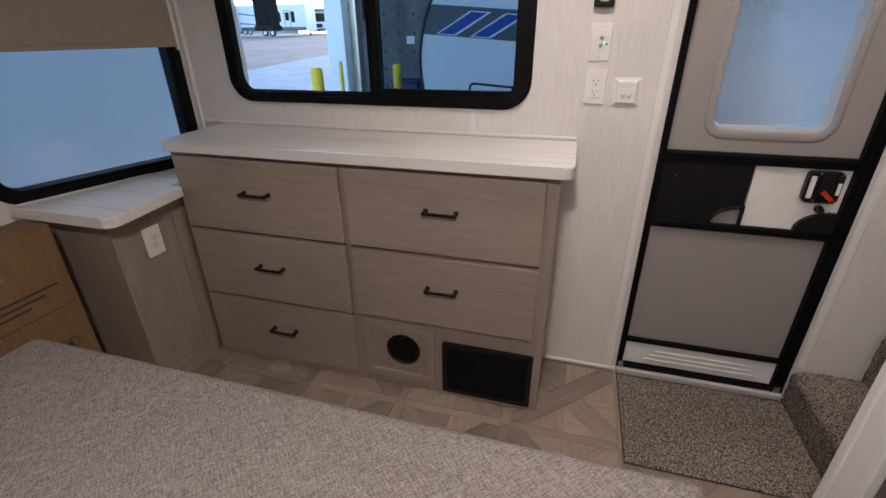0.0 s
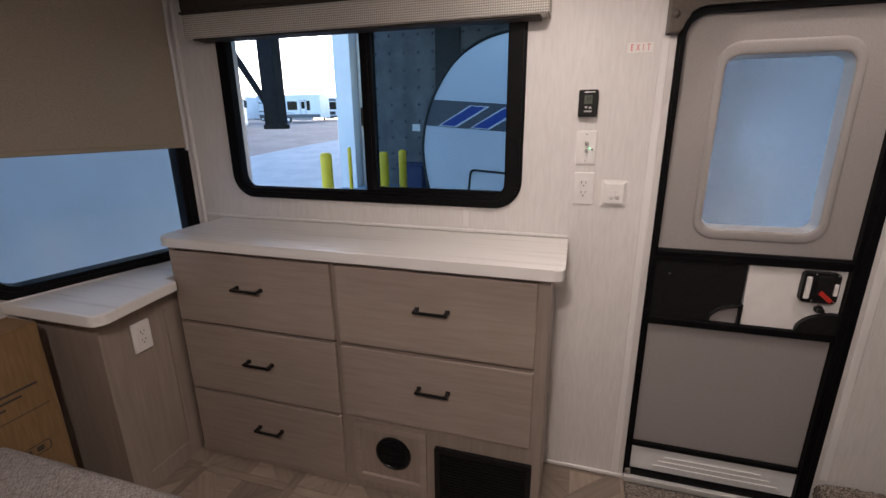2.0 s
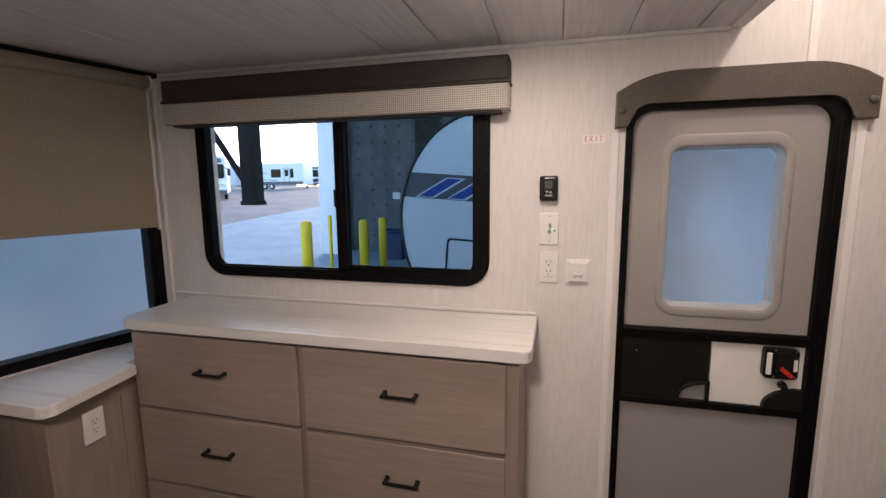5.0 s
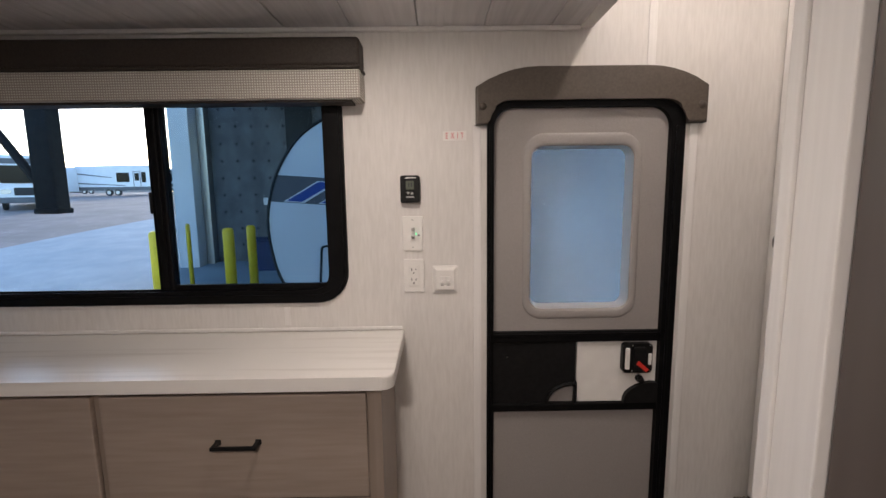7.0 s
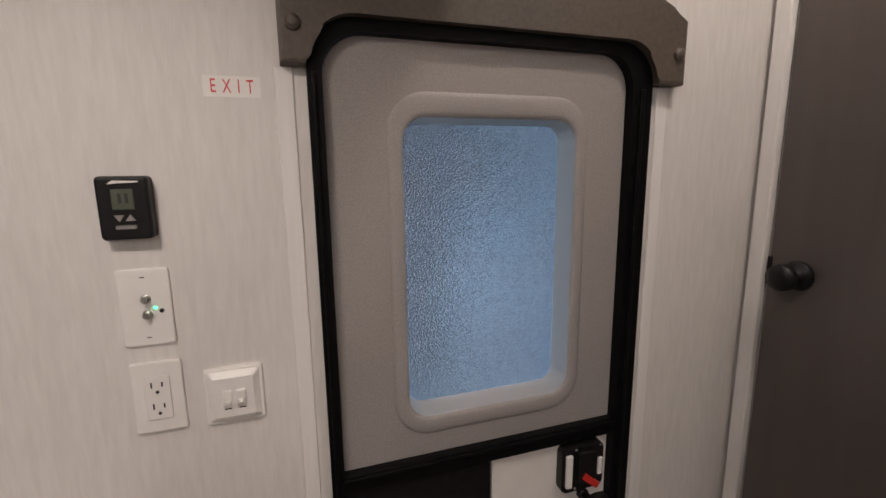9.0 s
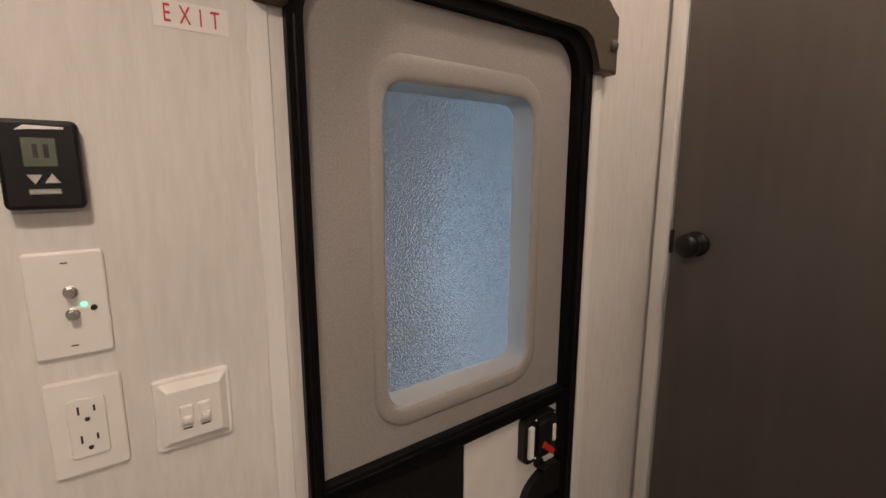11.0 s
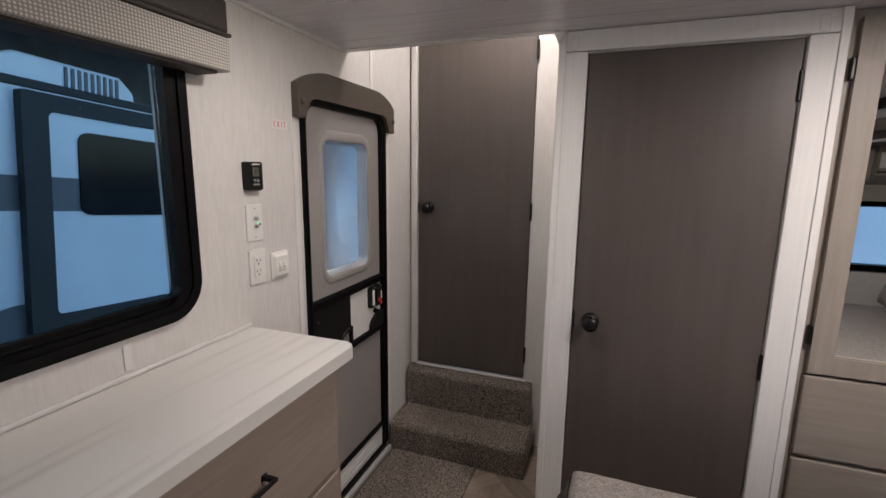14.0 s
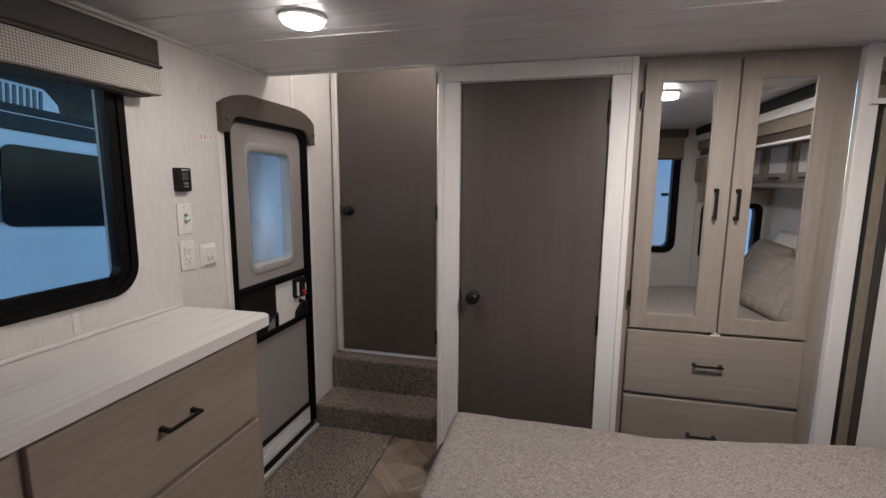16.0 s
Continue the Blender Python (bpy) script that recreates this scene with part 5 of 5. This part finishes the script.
def yard():
    bm = bmesh.new()
    ys = [-200, -20, 0, 10, *[10 + 1.5 * k for k in range(1, 20)], *[40 + 6 * k for k in range(1, 14)], 150, 220, 600]
    xs = [-400, -150, -60, -20, 0, 20, 60, 400]
    rows = [[bm.verts.new((x, y, yard_z(y))) for x in xs] for y in ys]
    for a, b in zip(rows, rows[1:]):
        for k in range(len(xs) - 1):
            bm.faces.new((a[k], a[k + 1], b[k + 1], b[k]))
    solid("ground", bm, SUNLIT_YARD, "yard ground, its sunlit tan put into the colour", "ground", smooth=True)
    # near ground in building shade, laid as a sheet painted blue-grey
    bm = bmesh.new()
    ys = [-20, 3, 10, *[10 + 1.5 * k for k in range(1, 12)]]
    rows = [[bm.verts.new((x, y, yard_z(y) + 0.02)) for x in (-15.4 + 0.11 * y, 20)] for y in ys]
    for a, b in zip(rows, rows[1:]):
        bm.faces.new((a[0], a[1], b[1], b[0]))
    solid("pavement", bm, SHADED_CONCRETE, "concrete ground by the bay, its shade painted blue-grey", "pavement", smooth=True)


yard()
solid("wall_outside_west", block(-3.25, -3.05, -4.0, 3.45, GZ, 3.4), GELCOAT, "plain white side of a building outside the large window", "wall")
solid("roof_bay", block(-4.9, 14.0, 2.2, 16.0, 4.6, 4.8), BAYWALL, "dark roof over the service bay", "roof")
for k in range(4):
    solid("roof_beam_%d" % (k + 1), block(-4.9, 14.0, 3.6 + 3.2 * k, 3.75 + 3.2 * k, 4.3, 4.6), BANDGREY, "dark steel roof beam", "beam")


def strip_light(x, y):
    s = thing("strip_light", "long white fluorescent strip under the bay roof", "lamp", (x, y, 4.2), group="strip lights")
    part("housing", block(x - 0.75, x + 0.75, y - 0.09, y + 0.09, 4.22, 4.6, bevel=0.01), GELCOAT, s)
    part("tube", block(x - 0.72, x + 0.72, y - 0.06, y + 0.06, 4.19, 4.22, bevel=0.008), STRIPGLOW, s, "glowing tube")


STRIPGLOW = glow("strip_glow", (0.8, 1.0, 0.95), 1.5)
strip_light(2.6, 9.0)
strip_light(6.5, 9.0)


def bay_wall():
    w = thing("bay_wall", "dark grey insulated bay wall with rows of pins", "wall", (2.0, 12.6, GZ), kind="structure")
    part("wall_panel", block(-6.1, 14.0, 12.6, 12.8, GZ - 0.1, 4.6), BAYWALL, w)
    bm = bmesh.new()
    for i in range(26):
        for j in range(10):
            x, z = -5.6 + 0.42 * i, 0.0 + 0.45 * j
            cube(bm, x - 0.042, x + 0.042, 12.585, 12.60, z - 0.012, z + 0.012)
            cube(bm, x - 0.012, x + 0.012, 12.58, 12.60, z - 0.042, z + 0.042)
    part("pins", bm, PINM, w)["kind"] = "stuff"
    part("door_jamb", block(-6.62, -6.10, 12.0, 12.6, GZ, 4.6, bevel=0.02), GELCOAT, w, "pale door jamb")
    part("door_track", block(-6.08, -5.88, 12.35, 12.6, GZ, 4.6, bevel=0.01), STEEL, w)
    # black sheet on the closed wall paints the unlit depth of an opening
    part("opening_shade", block(-3.85, -3.15, 12.57, 12.6, 0.4, 4.6), RUBBER, w, "black sheet for the shade inside a bay wall opening")
    part("sign", block(-4.55, -4.33, 12.56, 12.6, 1.08, 1.27, bevel=0.004), WHITEP, w, "small white plate")


bay_wall()


def bollard(x, y, h=1.53, r=0.095):
    b = thing("bollard", "yellow painted steel safety post", "bollard", (x, y, GZ), group="yellow posts")
    part("post", turned(bmesh.new(), [(r, 0.0), (r, h - 0.07), (r * 0.9, h - 0.03), (r * 0.58, h - 0.005), (0.001, h)], (x, y, GZ), "z", 20), YELLOW, b, smooth=True)
    part("foot_ring", turned(bmesh.new(), [(0.13, 0.0), (0.12, 0.02), (0.096, 0.02)], (x, y, GZ), "z", 20), SHADED_CONCRETE, b)


for x, y, r in ((-4.84, 8.30, 0.115), (-3.80, 8.80, 0.10), (-5.22, 10.0, 0.045), (-3.62, 9.40, 0.085)):
    bollard(x, y, r=r)
bn = thing("bin", "blue plastic bin by the bay wall", "bin", (-4.3, 11.9, GZ))
part("tub", plate(bmesh.new(), outline(-4.65, -3.95, GZ, GZ + 0.95, (0.02, 0.08, 0.08, 0.02), 4), 11.6, 12.2, "y", bevel=0.03), BLUEBIN, bn)
part("lid", block(-4.68, -3.92, 11.57, 12.23, GZ + 0.95, GZ + 1.0, bevel=0.015), BLUEBIN, bn)


def neighbour():
    """The camper parked alongside: curved nose, grey band, slide-out with window, roof air conditioner."""
    Y = 5.6
    c = thing("camper", "white camper parked alongside with grey band and blue stripes", "camper", (3.0, 6.8, GZ))
    prof = [(-1.30, -0.20), (-1.62, 0.20), (-1.76, 0.60), (-1.80, 1.00), (-1.71, 1.45), (-1.49, 1.85), (-1.20, 2.09), (-0.88, 2.21), (-0.6, 2.26), (-0.3, 2.28), (9.0, 2.28), (9.0, -0.20)]
    nose = []
    for k in range(9):
        p0, p1, p2, p3 = (Vector(prof[min(max(q, 0), 9)]) for q in (k - 1, k, k + 1, k + 2))
        for f in (0.0, 0.2, 0.4, 0.6, 0.8):
            nose.append(tuple(0.5 * (2 * p1 + (p2 - p0) * f + (2 * p0 - 5 * p1 + 4 * p2 - p3) * f ** 2 + (3 * p1 - p0 - 3 * p2 + p3) * f ** 3)))
    nose.append(prof[9])
    part("body", plate(bmesh.new(), [*nose, *prof[10:]], Y, Y + 2.4), GELCOAT, c)
    edge = [(x, Y - 0.006, z) for x, z in nose]
    part("edge_trim", tube(bmesh.new(), edge, 0.018, 6), RUBBER, c)
    part("belly", block(-1.2, 8.9, Y + 0.05, Y + 2.3, -0.42, -0.20), RUBBER, c)
    band = part("grey_band", plate(bmesh.new(), [(-1.775, 1.13), (9.0, 1.13), (9.0, 1.44), (-1.735, 1.44)], Y - 0.006, Y + 0.0), BANDGREY, c, "dark grey band")
    for x in (-1.62, -1.22):
        part("stripe_border", plate(bmesh.new(), [(x, 1.14), (x + 0.24, 1.14), (x + 0.62, 1.40), (x + 0.38, 1.40)], Y - 0.009, Y - 0.005), GELCOAT, band)
        part("stripe", plate(bmesh.new(), [(x + 0.035, 1.150), (x + 0.215, 1.150), (x + 0.575, 1.390), (x + 0.395, 1.390)], Y - 0.012, Y - 0.008), BLUESTRIPE, band, "blue slanted stripe")
    part("hatch", ring(bmesh.new(), outline(-1.18, -0.45, 0.15, 0.66, 0.06, 5), outline(-1.155, -0.475, 0.175, 0.635, 0.045, 5), Y - 0.012, Y), RUBBER, c, "black-edged luggage hatch")
    # dark lower graphic
    part("lower_graphic", plate(bmesh.new(), [(-0.2, 0.0), (0.92, 0.38), (0.74, 0.18), (1.3, 0.30), (9.0, 0.50), (9.0, -0.15), (-0.2, -0.15)], Y - 0.008, Y), BANDGREY, c, "dark jagged lower graphic")
    w = part("window", plate(bmesh.new(), outline(-0.43, 0.72, 0.90, 1.54, 0.10, 6), Y - 0.018, Y), DARKGLASS, c, "dark rounded window")
    part("gasket", ring(bmesh.new(), outline(-0.45, 0.74, 0.88, 1.56, 0.11, 6), outline(-0.42, 0.71, 0.91, 1.53, 0.09, 6), Y - 0.022, Y - 0.005), RUBBER, w)
    # slide-out: black flange, white face, window
    s = part("slide_out", ring(bmesh.new(), outline(1.38, 5.2, 0.02, 2.17, 0.02, 3), outline(1.58, 5.0, 0.17, 2.02, 0.06, 3), Y - 0.10, Y - 0.0), RUBBER, c, "black slide-out flange")
    part("slide_face", plate(bmesh.new(), outline(1.56, 5.02, 0.15, 2.04, 0.05, 3), Y - 0.07, Y), GELCOAT, s)
    part("slide_band", block(1.58, 5.0, Y - 0.076, Y - 0.068, 1.13, 1.44), BANDGREY, s)
    w2 = part("slide_window", plate(bmesh.new(), outline(1.82, 3.5, 1.09, 1.88, 0.10, 6), Y - 0.092, Y - 0.07), DARKGLASS, s, "dark rounded window")
    part("roof_edge", block(-0.6, 9.0, Y - 0.02, Y + 0.04, 2.20, 2.28, bevel=0.01), RUBBER, c, "dark roof gutter")
    ac = part("air_conditioner", plate(bmesh.new(), [(1.35, 2.26), (1.45, 2.50), (1.70, 2.64), (2.7, 2.64), (2.85, 2.50), (2.9, 2.26)], Y + 0.6, Y + 1.5, bevel=0.03), GELCOAT, c, "white roof air conditioner")
    for k in range(9):
        part("fin", block(2.12 + 0.065 * k, 2.15 + 0.065 * k, Y + 0.585, Y + 0.60, 2.33, 2.60), BANDGREY, ac)
    for k in range(2):
        x = 3.9 + 0.95 * k
        wh = part("wheel", turned(bmesh.new(), [(0.20, 0.0), (0.34, 0.0), (0.36, 0.04), (0.36, 0.18), (0.34, 0.22), (0.001, 0.22)], (x, Y + 0.02, GZ + 0.62), "y", 24), TYRE, c)
        part("rim", turned(bmesh.new(), [(0.20, -0.012), (0.18, 0.0), (0.001, 0.01)], (x, Y + 0.02, GZ + 0.62), "y", 20), RIM, wh)


neighbour()
cm = bpy.data.objects["camper"]
cm.matrix_world = Matrix.Translation((0.98, 0, 1.2)) @ pose(0, 0, 0, 0, 4.4, 0) @ Matrix.Translation((-0.98, 0, -1.2)) @ cm.matrix_world


def far_trailer(x, y, rz, length, label, windows, door=None, h=2.5, axle=0.55):
    """A travel trailer far across the yard; built along x, facing -y, then turned."""
    c = thing("travel_trailer", label, "trailer", (x, y, yard_z(y)), rz, group="trailers across the yard")
    prof = [(0, 0.55), (-0.25, 1.2), (-0.2, 1.9), (0.25, h + 0.55), (length, h + 0.60), (length + 0.05, 0.55)]
    part("body", plate(bmesh.new(), prof, 0, 2.4), GELCOAT, c, local=True)
    part("lower_skirt", block(0.1, length - 0.05, -0.01, 0.02, 0.55, 0.95), BANDGREY, c, local=True)
    part("stripe", plate(bmesh.new(), [(0.2, 1.3), (length * 0.6, 1.05), (length * 0.6, 1.12), (0.3, 1.42)], -0.012, 0.0), BANDGREY, c, local=True)
    part("stripe", plate(bmesh.new(), [(0.4, 2.3), (length * 0.45, 1.9), (length * 0.45, 1.96), (0.5, 2.42)], -0.012, 0.0), BANDGREY, c, local=True)
    for a, b, z0, z1 in windows:
        part("window", plate(bmesh.new(), outline(a, b, z0, z1, 0.08, 3), -0.03, 0.0), DARKGLASS, c, local=True)
    if door:
        dd = part("door", ring(bmesh.new(), outline(door, door + 0.75, 0.7, 2.6, 0.06, 3), outline(door + 0.05, door + 0.70, 0.75, 2.55, 0.05, 3), -0.03, 0.0), BANDGREY, c, local=True)
        part("pane", plate(bmesh.new(), outline(door + 0.15, door + 0.6, 1.6, 2.4, 0.05, 3), -0.03, 0.0), DARKGLASS, dd, local=True)
    for k in range(2):
        wx = length * axle + 0.9 * k
        wh = part("wheel", turned(bmesh.new(), [(0.2, 0.0), (0.34, 0.0), (0.36, 0.05), (0.36, 0.2), (0.001, 0.2)], (wx, -0.02, 0.36), "y", 18), TYRE, c, local=True)
        part("rim", turned(bmesh.new(), [(0.2, -0.012), (0.17, 0.0), (0.001, 0.01)], (wx, -0.02, 0.36), "y", 14), RIM, wh, local=True)
    part("hitch", tube(bmesh.new(), [(length, 1.2, 0.5), (length + 1.1, 1.2, 0.45)], 0.06, 6), RUBBER, c, local=True)


far_trailer(-38.7, 49.0, 4, 8.7, "white travel trailer parked across the yard with dark windows", [(4.4, 5.7, 1.45, 2.45), (6.95, 7.4, 1.4, 2.5)], 6.1, 2.65, 0.40)
far_trailer(-45.6, 46.0, 4, 7.6, "white trailer parked beside another across the yard", [(4.6, 6.4, 1.6, 2.3), (1.2, 2.2, 1.5, 2.3)], h=2.45, axle=0.66)
far_trailer(-27.0, 72.0, 4, 9.0, "white trailer in the far row", [(1.5, 3.0, 1.5, 2.3), (5.0, 6.2, 1.5, 2.3)])
far_trailer(-58.0, 68.0, 10, 9.0, "white trailer in the far row", [(1.5, 3.0, 1.5, 2.3), (5.0, 6.2, 1.5, 2.3)])


def motor_coach(x, y, rz, label):
    """A motor coach seen from the front: tall rounded nose with a dark windscreen, mirrors and lamps."""
    c = thing("motor_coach", label, "motor coach", (x, y, yard_z(y)), rz, group="coaches across the yard")
    part("body", block(-1.25, 1.25, 0.0, 8.0, 0.45, 3.15, bevel=0.18, seg=3), GELCOAT, c, local=True)
    part("windscreen", plate(bmesh.new(), outline(-1.12, 1.12, 1.55, 2.55, 0.15, 4), -0.03, 0.05), DARKGLASS, c, "dark wide windscreen", local=True)
    part("brow", plate(bmesh.new(), outline(-1.0, 1.0, 2.65, 2.95, 0.1, 3), -0.02, 0.05), BANDGREY, c, local=True)
    part("grille", plate(bmesh.new(), outline(-0.55, 0.55, 0.85, 1.3, 0.06, 3), -0.03, 0.05), RUBBER, c, local=True)
    part("bumper", block(-1.22, 1.22, -0.12, 0.1, 0.42, 0.75, bevel=0.05), BANDGREY, c, local=True)
    for e in (-1, 1):
        part("headlight", plate(bmesh.new(), outline(e * 0.9 - 0.22, e * 0.9 + 0.22, 0.95, 1.2, 0.06, 3), -0.04, 0.05), STEEL, c, local=True)
        part("wing_mirror", block(e * 1.42 - 0.10, e * 1.42 + 0.10, -0.22, -0.12, 1.75, 2.2, bevel=0.03), RUBBER, c, local=True)
        part("mirror_arm", tube(bmesh.new(), [(e * 1.2, 0.0, 2.3), (e * 1.42, -0.16, 2.2)], 0.03, 6), RUBBER, c, local=True)
        part("wheel", turned(bmesh.new(), [(0.2, 0.0), (0.42, 0.0), (0.45, 0.05), (0.45, 0.22), (0.001, 0.22)], (e * 1.1 - 0.11, 1.3, 0.45), "x", 18), TYRE, c, local=True)


motor_coach(-23.6, 26.7, 38, "white and dark motor coach facing the bay across the yard")
motor_coach(-33.4, 58.0, 28, "white motor coach with a dark front, far off in the yard")
rnd = random.Random(11)
for k in range(9):
    x, y, w, h = -150 + 22 * k, 150 + rnd.uniform(-15, 25), rnd.uniform(12, 24), rnd.uniform(3.5, 7)
    gz = yard_z(y)
    bl = thing("far_building", "low tan building on the horizon", "building", (x, y, gz), group="buildings on the horizon")
    part("walls", block(x - w / 2, x + w / 2, y, y + 12, gz, gz + h), BUILDING, bl)
    part("roof", block(x - w / 2 - 0.4, x + w / 2 + 0.4, y - 0.4, y + 12.4, gz + h, gz + h + 0.5), BANDGREY, bl)
    for q in range(4):
        a = x - w / 2 + w * (q + 0.3) / 4
        part("window", block(a, a + w * 0.1, y - 0.05, y, gz + 1.2, gz + 2.6), DARKGLASS, bl)
ml = thing("light_mast", "thin tall light mast on the horizon", "mast", (-55, 110, yard_z(110)))
part("pole", tube(bmesh.new(), [(-55, 110, yard_z(110)), (-55, 110, 10.5)], 0.14, 8), BANDGREY, ml)
part("lamp_head", block(-55.5, -54.5, 109.8, 110.2, 10.4, 10.7, bevel=0.04), BANDGREY, ml)


def awning_arm():
    a = thing("awning_arm", "folded dark grey awning arm outside the window", "awning", (-1.69, 2.53, 1.33))
    part("main_arm", block(-1.715, -1.610, 2.48, 2.56, 1.385, 2.6, bevel=0.008), RUBBER, a)
    part("end_cap", block(-1.722, -1.603, 2.474, 2.566, 1.373, 1.400, bevel=0.006), RUBBER, a)
    part("strut", tube(bmesh.new(), [(-1.69, 2.50, 1.50), (-1.79, 2.49, 1.66), (-1.95, 2.47, 1.92), (-2.0, 2.46, 2.0)], 0.019, 8), RUBBER, a)
    part("wall_bracket", block(-1.72, -1.60, 1.89, 2.60, 2.55, 2.66, bevel=0.01), RUBBER, a)


awning_arm()


# ---- floor planks: squares with a border strip, a crossed pair of diagonals and fans between ----
def floor_planks():
    fl = bpy.data.objects["floor"]
    cell, s, w, g = 0.43, 0.036, 0.088, 0.0006
    h = cell / 2 - s / 2
    made = {}

    def shape(key, pts):
        if key not in made:
            made[key] = finish(plate(bmesh.new(), pts, 0.0, -0.004, "z", bevel=0.0004), "plank", PLANK)
        return made[key]

    q = w / math.sqrt(2)
    # name, outline in the square, way of the grain, turns
    pieces = [("long", [(-h + g, -h + g), (-h + q, -h + g), (h - g, h - q), (h - g, h - g), (h - q, h - g), (-h + g, -h + q)], 45, (0,)),
              ("half", [(0.001, -q - 0.001), (h - q, -h + g), (h - g, -h + g), (h - g, -h + q), (q + 0.001, -0.001)], -45, (0, 180)),
              ("fan", [(-(h - q) + 2 * g, -h + g), (-g, -h + g), (-g, -q - 3 * g)], 90, (0, 90, 180, 270)),
              ("fan_b", [(g, -h + g), ((h - q) - 2 * g, -h + g), (g, -q - 3 * g)], 0, (0, 90, 180, 270)),
              ("strip", [(-h - s + g, -h - s / 2), (-h - g, -h - s / 2), (-h - g, h + s / 2), (-h - s + g, h + s / 2)], 90, (0,)),
              ("strip_b", [(-h + g, -h - s + g), (h - g, -h - s + g), (h - g, -h - g), (-h + g, -h - g)], 0, (0,))]
    for i in range(-5, 3):
        for j in range(0, 4):
            cx, cy = 0.342 - 0.0 + cell * i + h + s / 2, 1.60 - cell * j
            if cx > 1.15:
                continue
            for key, pts, grain, turns in pieces:
                ca, sa = math.cos(radians(grain)), math.sin(radians(grain))
                for r in turns:
                    ob = new("plank", shape(key, [(x * ca + y * sa, y * ca - x * sa) for x, y in pts]))
                    ob.matrix_world = pose(cx, cy, 0.0, 0, 0, r + grain)
                    ob.parent = fl


floor_planks()
